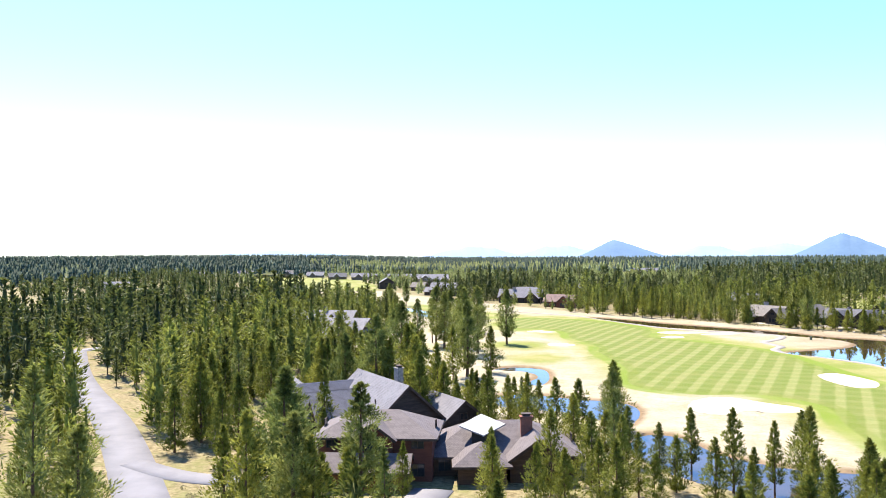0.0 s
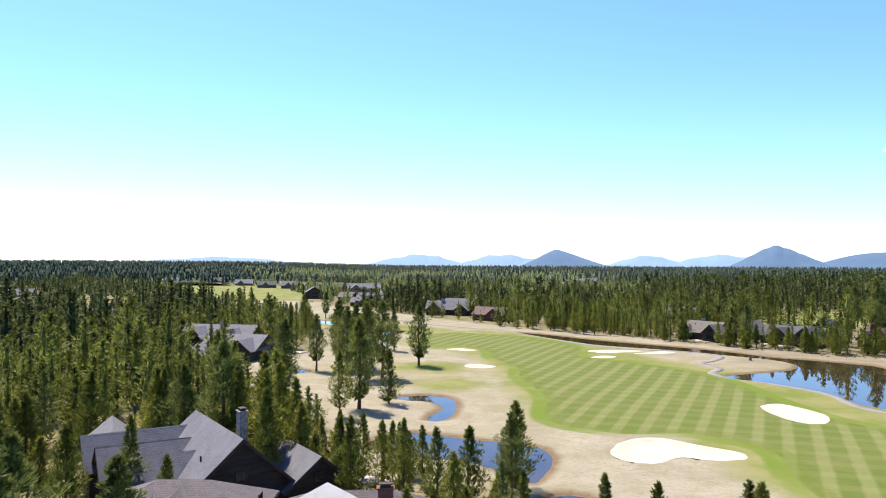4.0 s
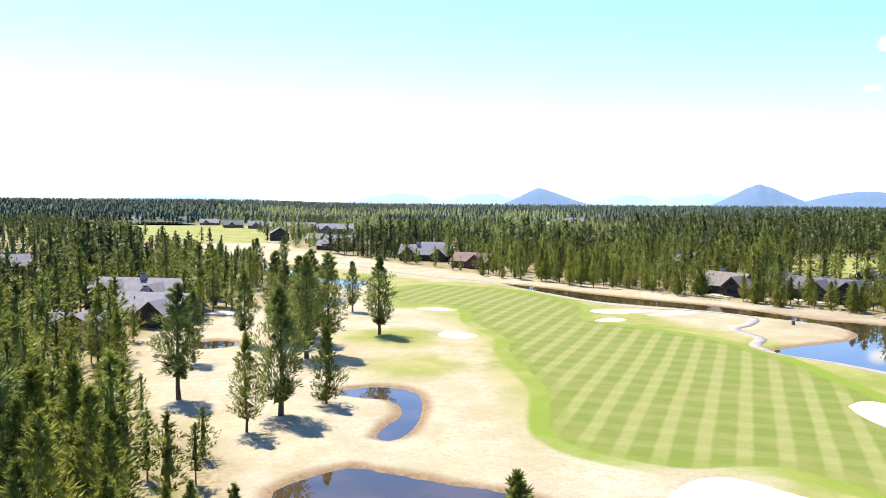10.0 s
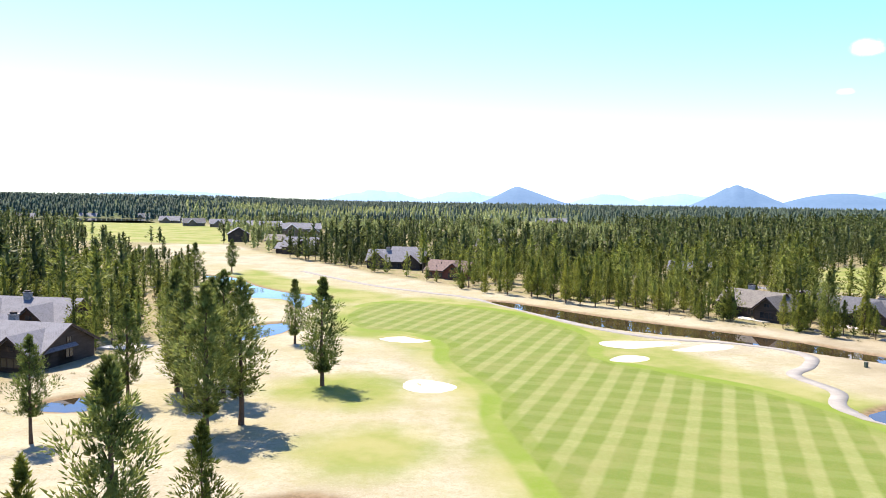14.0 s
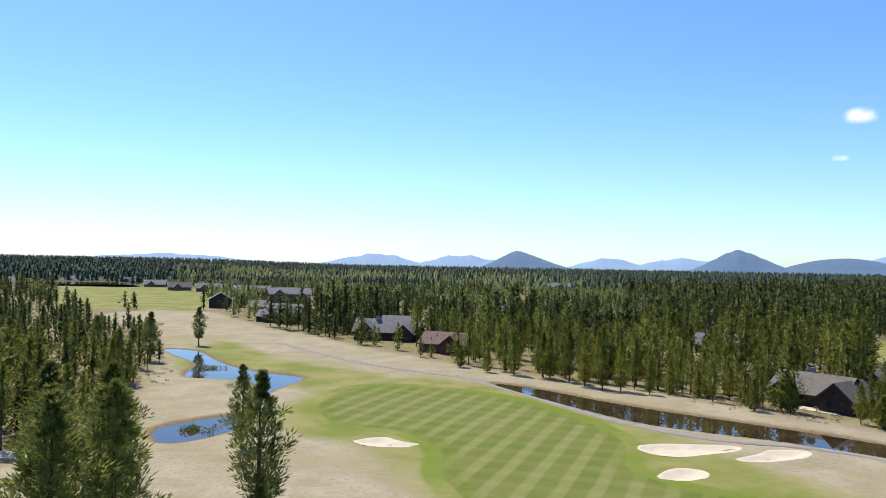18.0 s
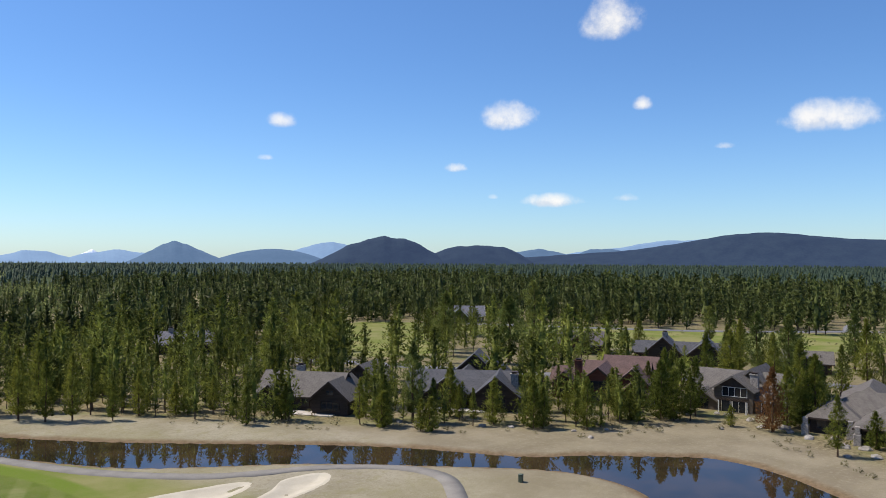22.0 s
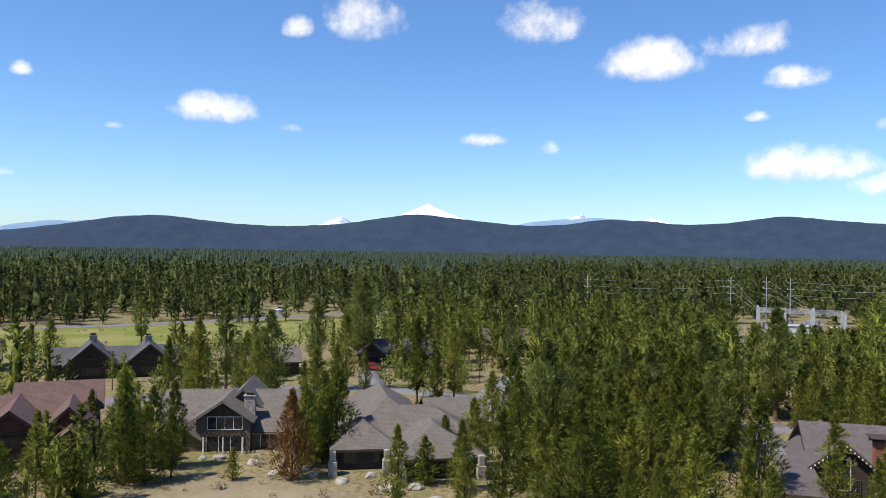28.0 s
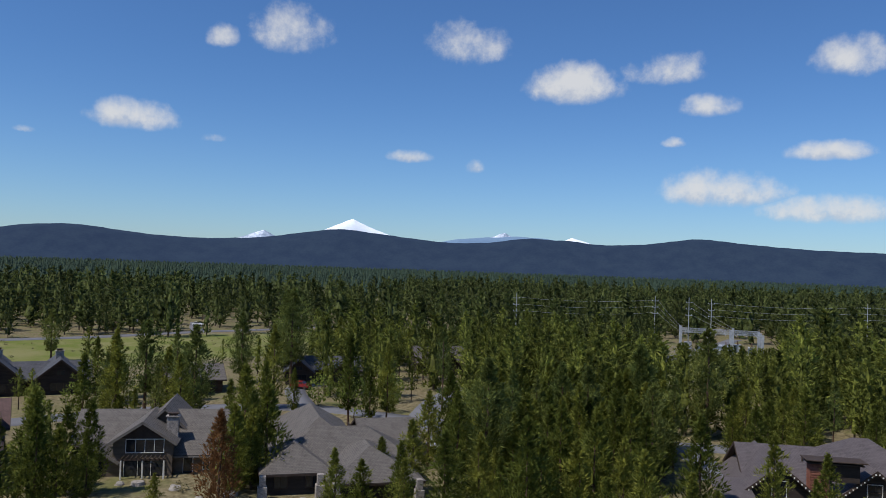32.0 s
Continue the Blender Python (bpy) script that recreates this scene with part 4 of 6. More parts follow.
def join(*parts):
    whole = bmesh.new()
    for p in parts:
        me = bpy.data.meshes.new("tmp")
        p.to_mesh(me)
        p.free()
        whole.from_mesh(me)
        bpy.data.meshes.remove(me)
    return whole


def prism(x0, y0, x1, y1, eave, ridge, axis):
    """Walls with gable ends."""
    bm = bmesh.new()
    if axis == "x":
        ym = (y0 + y1) / 2
        ring = [(y0, -0.5), (y1, -0.5), (y1, eave), (ym, ridge), (y0, eave)]
        a, b = [bm.verts.new((x0, y, z)) for y, z in ring], [bm.verts.new((x1, y, z)) for y, z in ring]
    else:
        xm = (x0 + x1) / 2
        ring = [(x0, -0.5), (x1, -0.5), (x1, eave), (xm, ridge), (x0, eave)]
        a, b = [bm.verts.new((x, y0, z)) for x, z in ring], [bm.verts.new((x, y1, z)) for x, z in ring]
    bm.faces.new(a)
    bm.faces.new(b[::-1])
    for i in range(5):
        j = (i + 1) % 5
        bm.faces.new((a[j], a[i], b[i], b[j]))
    bmesh.ops.recalc_face_normals(bm, faces=bm.faces)
    return bm


def window(parent, x, y, z, w, h, facing, trim, lights=2):
    """A framed window on a wall; facing: unit direction out of the wall in the house's own axes."""
    fx, fy = facing
    t = 0.09
    ob = new("window")
    ob.parent = parent
    ob.matrix_basis = Matrix.Translation((x, y, z)) @ Matrix.Rotation(math.atan2(fx, -fy), 4, "Z")
    bars = [box(-w / 2 - t, -0.1, -h / 2 - t, w / 2 + t, 0.02, -h / 2), box(-w / 2 - t, -0.1, h / 2, w / 2 + t, 0.02, h / 2 + t),
            box(-w / 2 - t, -0.1, -h / 2, -w / 2, 0.02, h / 2), box(w / 2, -0.1, -h / 2, w / 2 + t, 0.02, h / 2)]
    for i in range(1, lights):
        c = -w / 2 + w * i / lights
        bars.append(box(c - t * 0.4, -0.09, -h / 2, c + t * 0.4, 0.02, h / 2))
    part("window_frame", join(*bars), trim, ob)
    part("pane", box(-w / 2, -0.04, -h / 2, w / 2, -0.01, h / 2), M_GLASS, ob)


def inside_any(wings, x, y, z, skip):
    for i, (x0, y0, x1, y1, eave, ridge, axis) in enumerate(wings):
        if i != skip and x0 - 0.2 < x < x1 + 0.2 and y0 - 0.2 < y < y1 + 0.2 and z < ridge:
            return True
    return False


FOOTPRINTS, YARDS = [], []


def house(x, y, turn, wings, roof, wall, trim, label, chimneys=(), windows=True, over=0.7, chimney_mat=None, base=None, yard=5):
    """A house of gabled wings; its own x runs along the front, y to the back."""
    ob = thing("house", x, y, 0 if base is None else base, turn, label, "house", "houses round the course")
    m = pose(x, y, 0, 0, 0, turn)
    if yard:
        lo, hi, front = min(w[0] for w in wings), max(w[2] for w in wings), min(w[1] for w in wings)
        cs = [m @ Vector(c) for c in ((lo, front - yard, 0), (hi, front - yard, 0), (hi, front + 1, 0), (lo, front + 1, 0))]
        YARDS.append(np.array([(c.x, c.y) for c in cs]))
    for k, (x0, y0, x1, y1, eave, ridge, axis) in enumerate(wings):
        part("wall", box(x0, y0, -0.5, x1, y1, eave - 0.2) if axis == "h" else prism(x0, y0, x1, y1, eave, ridge - 0.12, axis), wall, ob)
        cs = [m @ Vector(c) for c in ((x0, y0, 0), (x1, y0, 0), (x1, y1, 0), (x0, y1, 0))]
        FOOTPRINTS.append(np.array([(c.x, c.y) for c in cs]))
        o = over
        if axis == "h":
            a, b, c, d = x0 - o, y0 - o, x1 + o, y1 + o
            half = min(c - a, d - b) / 2
            ze, zr = eave - 0.25, ridge + 0.12
            r0, r1 = ((a + half, (b + d) / 2), (c - half, (b + d) / 2)) if c - a >= d - b else (((a + c) / 2, b + half), ((a + c) / 2, d - half))
            ring = [(a, b, ze), (c, b, ze), (c, d, ze), (a, d, ze)]
            p, q = (*r0, zr), (*r1, zr)
            plates = [[ring[0], ring[1], q, p], [ring[1], ring[2], q], [ring[2], ring[3], p, q], [ring[3], ring[0], p]] if c - a >= d - b else \
                     [[ring[0], ring[1], p], [ring[1], ring[2], q, p], [ring[2], ring[3], q], [ring[3], ring[0], p, q]]
            if c - a - (d - b) < 0.3 and d - b - (c - a) < 0.3:
                m0 = ((a + c) / 2, (b + d) / 2, zr)
                plates = [[ring[i], ring[(i + 1) % 4], m0] for i in range(4)]
            for plate in plates:
                part("roof_slope", slab(plate, 0.2), roof, ob)
            for i in range(4):
                (ax, ay, _), (bx, by, _) = ring[i], ring[(i + 1) % 4]
                part("fascia", box(min(ax, bx) - 0.05, min(ay, by) - 0.05, ze - 0.3, max(ax, bx) + 0.05, max(ay, by) + 0.05, ze - 0.06), trim, ob)
        elif axis == "x":
            ym, half = (y0 + y1) / 2, (y1 - y0) / 2
            drop = (ridge - eave) / half * o
            part("roof_slope", slab([(x0 - o, y0 - o, eave - drop + 0.12), (x1 + o, y0 - o, eave - drop + 0.12), (x1 + o, ym, ridge + 0.12), (x0 - o, ym, ridge + 0.12)], 0.2), roof, ob)
            part("roof_slope", slab([(x1 + o, y1 + o, eave - drop + 0.12), (x0 - o, y1 + o, eave - drop + 0.12), (x0 - o, ym, ridge + 0.12), (x1 + o, ym, ridge + 0.12)], 0.2), roof, ob)
            for xe in (x0 - o - 0.06, x1 + o):
                for ye in (y0 - o, y1 + o):
                    part("fascia", slab([(xe, ye, eave - drop + 0.15), (xe + 0.06, ye, eave - drop + 0.15), (xe + 0.06, ym, ridge + 0.15), (xe, ym, ridge + 0.15)], 0.34), trim, ob)
            part("gutter", box(x0 - o, y0 - o - 0.12, eave - drop - 0.14, x1 + o, y0 - o - 0.002, eave - drop + 0.02), trim, ob)
        else:
            xm, half = (x0 + x1) / 2, (x1 - x0) / 2
            drop = (ridge - eave) / half * o
            part("roof_slope", slab([(x0 - o, y1 + o, eave - drop + 0.12), (x0 - o, y0 - o, eave - drop + 0.12), (xm, y0 - o, ridge + 0.12), (xm, y1 + o, ridge + 0.12)], 0.2), roof, ob)
            part("roof_slope", slab([(x1 + o, y0 - o, eave - drop + 0.12), (x1 + o, y1 + o, eave - drop + 0.12), (xm, y1 + o, ridge + 0.12), (xm, y0 - o, ridge + 0.12)], 0.2), roof, ob)
            for xe in (x0 - o, x1 + o):
                part("fascia", slab([(xe, y0 - o - 0.06, eave - drop + 0.15), (xe, y0 - o, eave - drop + 0.15), (xm, y0 - o, ridge + 0.15), (xm, y0 - o - 0.06, ridge + 0.15)], 0.34), trim, ob)
        if not windows:
            continue
        spots = []
        if axis == "y":
            w = x1 - x0
            xm = (x0 + x1) / 2
            spots.append((xm, y0, eave * 0.5 if eave < 4.5 else 1.5, min(w * 0.55, 3.6), 1.5, (0, -1), 3))
            if eave >= 4.5:
                spots.append((xm, y0, eave - 0.9, min(w * 0.6, 4.2), 1.6, (0, -1), 4))
            elif ridge - eave > 2.2:
                spots.append((xm, y0, eave + (ridge - eave) * 0.3, min(w * 0.22, 1.4), 0.8, (0, -1), 2))
        else:
            n = max(1, int((x1 - x0) / 3.6))
            for i in range(n):
                cx = x0 + (i + 0.5) * (x1 - x0) / n
                spots.append((cx, y0, 1.6, 1.5, 1.4, (0, -1), 2))
                if eave > 4.3:
                    spots.append((cx, y0, eave - 0.95, 1.4, 1.2, (0, -1), 2))
            for xs, d in ((x0, -1), (x1, 1)):
                spots.append((xs, (y0 + y1) / 2, 1.7, 1.8, 1.4, (d, 0), 2))
                if ridge > 5.5:
                    spots.append((xs, (y0 + y1) / 2, eave + (ridge - eave) * 0.25, 1.2, 0.9, (d, 0), 2))
        for px, py, pz, w, h, d, lights in spots:
            if not inside_any(wings, px + d[0] * 0.3, py + d[1] * 0.3, pz, k):
                window(ob, px + d[0] * 0.03, py + d[1] * 0.03, pz, w, h, d, trim if trim is M_WHITE else M_DARKTRIM, lights)
    x0, y0, x1, y1, eave, ridge, axis = wings[0]
    if windows and axis == "x":
        for f, g in ((0.22, 0.3), (0.3, 0.62), (0.78, 0.45)):
            cx, cy = x0 + f * (x1 - x0), y0 + g * (y1 - y0) / 2
            cz = eave + g * (ridge - eave) + 0.12
            if not inside_any(wings, cx, cy, cz, 0):
                part("vent_pipe", box(cx - 0.09, cy - 0.09, cz - 0.2, cx + 0.09, cy + 0.09, cz + 0.6, 0.02), M_DARKTRIM, ob)
    for cx, cy, top in chimneys:
        stack = part("chimney", join(box(cx - 0.75, cy - 0.5, 2.0, cx + 0.75, cy + 0.5, top - 0.25, 0.03), box(cx - 0.88, cy - 0.62, top - 0.25, cx + 0.88, cy + 0.62, top - 0.1, 0.02)), chimney_mat or M_STONE, ob)
        part("chimney_cap", join(box(cx - 0.5, cy - 0.32, top - 0.1, cx + 0.5, cy + 0.32, top + 0.18), box(cx - 0.66, cy - 0.44, top + 0.18, cx + 0.66, cy + 0.44, top + 0.26)), M_DARKTRIM, stack)
    return ob


R, WL = ROOFS, WALLS
# the three houses passed at the start
house_a = house(-40.4, 89.5, -57.4, [(0, 0, 19, 12.5, 3.4, 9.0, "x"), (-1.5, -7.5, 4.5, 5, 4.4, 7.6, "y"), (3.6, -6.5, 9.2, 5, 4.2, 7.0, "y"), (8.4, -5.5, 13.6, 5, 3.9, 6.4, "y"), (9, 11.5, 19.5, 19.5, 2.8, 6.0, "x")],
                R["grey"], WL["dark"], M_DARKTRIM, "large dark house with a steep grey shingle roof", [(8.6, 9.6, 10.3)], yard=3)
house(-46.5, 86.6, 24, [(0, 0, 5.2, 10, 5.3, 7.4, "y")], R["grey"], WL["dark"], M_DARKTRIM, "narrow two-storey dark house with a grey gable", yard=3)
house_b = house(-34, 58.5, 0, [(0, 0, 14.5, 9.5, 5.9, 8.1, "h"), (5, -0.8, 9.5, 5, 5.9, 7.6, "y"), (-3.5, 1, 0.5, 8, 3.6, 5.0, "h"), (2, -4.0, 11.5, 0.5, 2.7, 4.0, "x")], R["brown"], WL["rust"], M_DARKTRIM,
                "two-storey rust-brown house with a brown shingle roof", yard=3)
house_c = house(-18.5, 60.5, 5, [(-1.5, 0.5, 17.5, 12, 3.0, 6.0, "h"), (8.5, -2.5, 15.5, 6, 3.0, 5.5, "y"), (2, -3.5, 8, 3, 2.8, 4.6, "h")], R["brown"], WL["brown"], M_DARKTRIM,
                "low brown house with a raised pale roof lantern", [(11.2, 3.4, 7.3)], yard=3, chimney_mat=M_BRICK)
part("lantern_wall", box(4.0, 1.7, 4.0, 6.9, 5.0, 5.5), WL["dark"], house_c)
part("lantern_roof", slab([(5.4, 0.2, 5.4), (8.5, 3.7, 6.1), (5.4, 6.4, 6.9), (2.3, 2.9, 6.1)], 0.18), R["pale"], house_c, "pale membrane lantern roof")
# houses behind the western trees
house(-76, 221, -14, [(0, 0, 18, 14, 3.2, 6.8, "x"), (11, -3, 18, 8, 3.2, 6.0, "y"), (-8, 4, 2, 16, 3.2, 6.2, "y")], R["grey"], WL["dark"], M_DARKTRIM, "dark house with a wide grey roof beside a pool", [(6, 8, 8)])
house(-94, 252, -10, [(0, 0, 26, 13, 3.4, 7.2, "x"), (4, -4, 12, 8, 3.4, 6.8, "y"), (17, -3, 24, 8, 3.4, 6.4, "y")], R["grey"], WL["brown"], M_DARKTRIM, "long brown house with grey cross gables", [(14, 6, 8.4)])
house(-74, 192, 0, [(0, 0, 9, 11, 3.6, 6.4, "y"), (-9, 2, 1, 11, 3.2, 5.8, "x")], R["grey"], WL["tan"], M_DARKTRIM, "tan-walled house with a grey roof")
house(-110, 198, 8, [(0, 0, 17, 11, 3.0, 6.2, "x"), (4, -3, 11, 6, 3.0, 5.6, "y")], R["taupe"], WL["brown"], M_DARKTRIM, "brown house half hidden in pines")
# the row along the creek
house(84.5, 289.5, -56, [(0, 2, 16, 12, 3.1, 6.7, "x"), (12.5, -0.6, 19.5, 10, 3.2, 6.2, "y"), (1, 0, 6, 5, 2.9, 4.9, "y"), (10, 19.5, 19, 30, 3.2, 6.6, "y")], R["taupe"], WL["dark"], M_DARKTRIM,
      "single-storey dark house with a taupe roof above a creek", [(6.5, 7.6, 8.0)])
house(107.2, 274.6, -50, [(2, 3, 23, 14, 3.1, 6.3, "x"), (6.5, 0, 14, 10, 3.2, 6.0, "y"), (16, -1.5, 24, 10, 3.2, 6.5, "y"), (8.8, 25, 17.6, 35, 3.8, 7.7, "y"), (13.5, 24, 20.5, 33, 3.4, 6.7, "y"), (9, 13, 15, 26, 3.0, 5.4, "y")], R["slate"], WL["dark"], M_DARKTRIM,
      "dark house with slate-blue cross gables above a creek", [(23.2, 4, 6.6), (10, 9, 6.9)])
house_red = house(137, 262, -62, [(8, 4, 20.5, 14, 4.2, 7.2, "x"), (11, 11, 21.5, 19, 5.0, 7.8, "x"), (8.3, -2.5, 15.1, 9, 4.6, 7.3, "y"), (15.4, -0.6, 21, 8, 4.5, 7.0, "y"), (16.2, -4.2, 21, 0, 3.0, 4.9, "y"),
                                  (1, 4, 9, 12, 3.2, 5.9, "x"), (1.5, 1.5, 6.5, 9, 3.0, 5.6, "y")], R["red"], WL["rust"], M_DARKTRIM,
                  "house with a red-brown shingle roof and dark gables", [(7.0, 1.6, 8.2)], chimney_mat=WALLS["rust"])
part("skylight", slab([(12.6, 12.0, 6.05), (13.5, 12.0, 6.05), (13.5, 12.7, 6.52), (12.6, 12.7, 6.52)], 0.12), M_WHITE, house_red, "white roof skylight")
house_w = house(150.5, 235.5, -79, [(-1, 3.5, 18, 14, 3.9, 7.0, "x"), (4.2, 0, 11.4, 9, 4.75, 7.15, "y"), (6.2, 5, 13.2, 15, 4.6, 8.0, "y"), (-0.8, 0, 4.5, 7, 2.4, 4.1, "y"), (11.2, 1.4, 18, 8, 3.0, 5.4, "x")], R["taupe"], WL["taupe"], M_TRIM,
                "two-storey taupe house with white-framed windows and a patio", [(11.0, 2.6, 7.5)], windows=False, yard=13)
window(house_w, 8.05, -0.03, 4.05, 4.5, 1.6, (0, -1), M_WHITE, 4)
window(house_w, 8.05, -0.03, 1.25, 4.8, 2.1, (0, -1), M_WHITE, 3)
window(house_w, 1.8, -0.03, 1.2, 2.6, 1.9, (0, -1), M_DARKTRIM, 3)
window(house_w, 13.2, 1.37, 1.2, 1.1, 2.1, (0, -1), M_WHITE, 1)
window(house_w, 15.9, 1.37, 1.4, 1.6, 1.4, (0, -1), M_WHITE, 2)
part("gable_board", slab([(4.5, -0.08, 5.05), (11.1, -0.08, 5.05), (7.8, -0.08, 7.05)], 0.06), M_DARKTRIM, house_w, "dark brown board-clad gable")
for i in range(10):
    part("pergola_rafter", box(5.55 + i * 0.55, -1.7, 2.75, 5.65 + i * 0.55, -0.02, 2.92), M_DARKTRIM, house_w)
part("pergola_beam", box(5.2, -1.55, 2.55, 10.9, -1.4, 2.75), M_DARKTRIM, house_w)
for cx in (5.5, 8.05, 10.6):
    part("pergola_post", box(cx - 0.09, -1.57, 0, cx + 0.09, -1.39, 2.55, 0.01), M_WHITE, house_w)
house(144, 212.5, -74, [(3, 4, 21, 15, 3.1, 6.4, "h"), (9.5, -3.5, 19.6, 10, 2.9, 5.6, "h"), (5, 10, 15, 31, 3.2, 6.6, "h"), (2.0, 1.5, 9.5, 11, 3.0, 5.4, "h"), (17, 18, 25, 27, 2.8, 4.8, "x")], R["taupe"], WL["dark"], M_DARKTRIM,
      "brown house with a broad taupe roof and stone piers")
house(199, 285, -62, [(2, 3, 27, 12, 3.0, 5.6, "x"), (5.4, -1, 15, 11, 3.2, 7.4, "y"), (17, -1, 26, 11, 3.2, 6.9, "y")], R["slate"], WL["dark"], M_DARKTRIM, "dark house with two steep gables before a meadow", [(10.4, 5, 8.6), (21.4, 5, 8.2)])
house(200, 312, -60, [(0, 0, 15, 11, 3.2, 6.6, "x"), (4, -2, 11, 8, 3.0, 6.0, "y")], R["brown"], WL["brown"], M_DARKTRIM, "brown house before a meadow")
house(213, 246, -66, [(0, 0, 11, 10, 3.0, 5.4, "x"), (2, -3, 7, 5, 2.8, 5.0, "y")], R["taupe"], WL["brown"], M_DARKTRIM, "house with a broad grey roof among pines")
house(234, 226, -80, [(0, 2, 17, 11, 3.0, 5.4, "x"), (0, -3, 6, 8, 3.0, 5.4, "y"), (10, -4, 16, 8, 3.0, 5.2, "y")], R["slate"], WL["dark"], M_DARKTRIM, "dark house with a pair of grey front gables")
house(256, 196, -75, [(0, 0, 15, 11, 3.2, 6.6, "x"), (4, -3, 10, 8, 3.2, 6.0, "y")], R["brown"], WL["dark"], M_DARKTRIM, "dark brown house among tall pines")
house_e = house(135, 158, -99, [(3, 12, 26, 24, 3.4, 7.0, "x"), (1.5, 8.5, 9.3, 20, 3.6, 6.8, "y"), (12.5, 10.2, 20, 20, 3.4, 6.4, "y"), (11, 15, 26, 28, 3.6, 7.8, "h"), (20.5, 9, 27, 18, 3.2, 5.8, "y")], R["brown"], WL["dark"], M_DARKTRIM,
                "brown-roofed house with white-trimmed glazed gables")
part("wall", box(-1.4, 1.2, -0.5, 1.9, 10.6, 2.5), WL["dark"], house_e)
part("roof_slope", slab([(-1.9, 0.2, 2.7), (2.3, 0.2, 2.7), (2.3, 11.4, 4.2), (-1.9, 11.4, 4.2)], 0.2), R["brown"], house_e)
part("fascia", box(-1.95, 0.1, 2.38, 2.35, 0.18, 2.72), M_DARKTRIM, house_e)
stack = part("chimney", join(box(8.9, 9.0, 0, 11.0, 10.4, 7.0, 0.04), *[box(8.86, 8.96, 3.9 + 0.3 * i, 11.04, 10.44, 4.08 + 0.3 * i, 0.02) for i in range(10)]), M_BRICK, house_e, "red-brown brick chimney stack")
part("chimney_cap", join(box(8.6, 8.7, 7.0, 14.6, 10.7, 7.15), box(8.3, 8.4, 7.35, 14.9, 11.0, 7.5, 0.03), *[box(8.8 + 1.8 * i, 9.0, 7.1, 9.0 + 1.8 * i, 10.4, 7.4) for i in range(4)]), M_DARKTRIM, stack, "dark metal chimney canopy")
part("dormer_body", box(11.0, 9.2, 5.0, 14.3, 10.5, 7.0), WL["dark"], house_e)
for left, right, front, eave, ridge in ((1.5, 9.3, 8.5, 3.6, 6.8), (12.5, 20, 10.2, 3.4, 6.4), (20.5, 27, 9, 3.2, 5.8)):
    xm = (left + right) / 2
    for side in (-1, 1):
        for i in range(11):
            f = (i + 0.5) / 11
            cx, cz = xm + side * f * (right - left + 1.2) / 2, ridge + 0.02 - f * (ridge - eave + 0.5)
            part("dentil", box(cx - 0.07, front - 0.84, cz - 0.24, cx + 0.07, front - 0.77, cz - 0.08), M_WHITE, house_e)
    window(house_e, xm, front - 0.03, 1.5 + eave * 0.45, 1.5, 3.4, (0, -1), M_WHITE, 1)
# houses farther off
house(-15, 413, -12, [(0, 0, 24, 11, 3.4, 7.6, "x"), (1, -3, 9, 8, 3.4, 7.0, "y"), (9, 6, 22, 15, 5.4, 8.6, "x"), (16, -3, 23, 8, 3.2, 6.2, "y")], R["grey"], WL["dark"], M_DARKTRIM, "dark house with a slate roof at the wood's edge", [(8, 5, 8.8)], yard=12)
house(9, 374, -28, [(0, 0, 16, 11, 3.4, 6.6, "x"), (8.5, -2, 15.5, 8, 3.4, 6.2, "y")], R["red"], WL["rust"], M_DARKTRIM, "brown-roofed house at the wood's edge", yard=9)
house(104, 385, -26, [(0, 0, 16, 10, 3.2, 6.4, "x"), (8, -2, 14, 8, 3.2, 6.0, "y")], R["grey"], WL["dark"], M_DARKTRIM, "slate-roofed house deep in the pines", [(4, 5, 7.6)], yard=30)
house(-90, 655, 12, [(0, 0, 28, 12, 6.0, 9.6, "x"), (3, -4, 11, 8, 6.0, 9.2, "y"), (19, -3, 27, 8, 3.6, 7.0, "y")], R["grey"], WL["taupe"], M_WHITE, "large two-storey grey house with white windows", yard=50)
house(-62, 484, -18, [(0, 0, 18, 11, 4.4, 8.8, "x"), (9, -3, 16, 8, 4.2, 7.6, "y"), (-5, 3, 2, 11, 3.0, 5.6, "x")], R["grey"], WL["dark"], M_DARKTRIM, "slate-roofed house beside the fairway", yard=16)
house(-112, 584, 14, [(0, 0, 13, 12, 5.0, 9.0, "y")], R["grey"], WL["dark"], M_DARKTRIM, "tall dark gabled house beside the fairway", yard=24)
house(-84, 560, -20, [(0, 0, 11, 9, 3.0, 6.2, "x")], R["taupe"], WL["brown"], M_DARKTRIM, "small brown house beside the fairway", yard=14)
for hx, hy, ht, rf, wl in ((-178, 800, 10, "grey", "taupe"), (-152, 770, -12, "grey", "taupe"), (-205, 812, 20, "slate", "taupe"), (-128, 760, -8, "grey", "taupe"), (-246, 872, 4, "grey", "taupe"),
                           (-100, 735, -10, "slate", "dark"), (-400, 900, 8, "grey", "tan"), (-360, 960, 12, "grey", "taupe"), (-300, 960, -6, "slate", "taupe"), (147, 985, -20, "grey", "taupe"), (168, 1003, -12, "grey", "taupe"),
                           (-330, 560, 15, "grey", "taupe"), (-170, 330, 30, "grey", "brown"), (40, 520, -20, "slate", "brown"), (250, 420, -40, "grey", "taupe")):
    house(hx, hy, ht, [(0, 0, 19, 11, 3.6, 7.4, "x"), (4, -3, 11, 8, 3.6, 7.0, "y")], R[rf], WL[wl], M_WHITE if wl == "taupe" else M_DARKTRIM, "distant %s-walled house among pines" % wl, windows=hy < 650, yard=34)


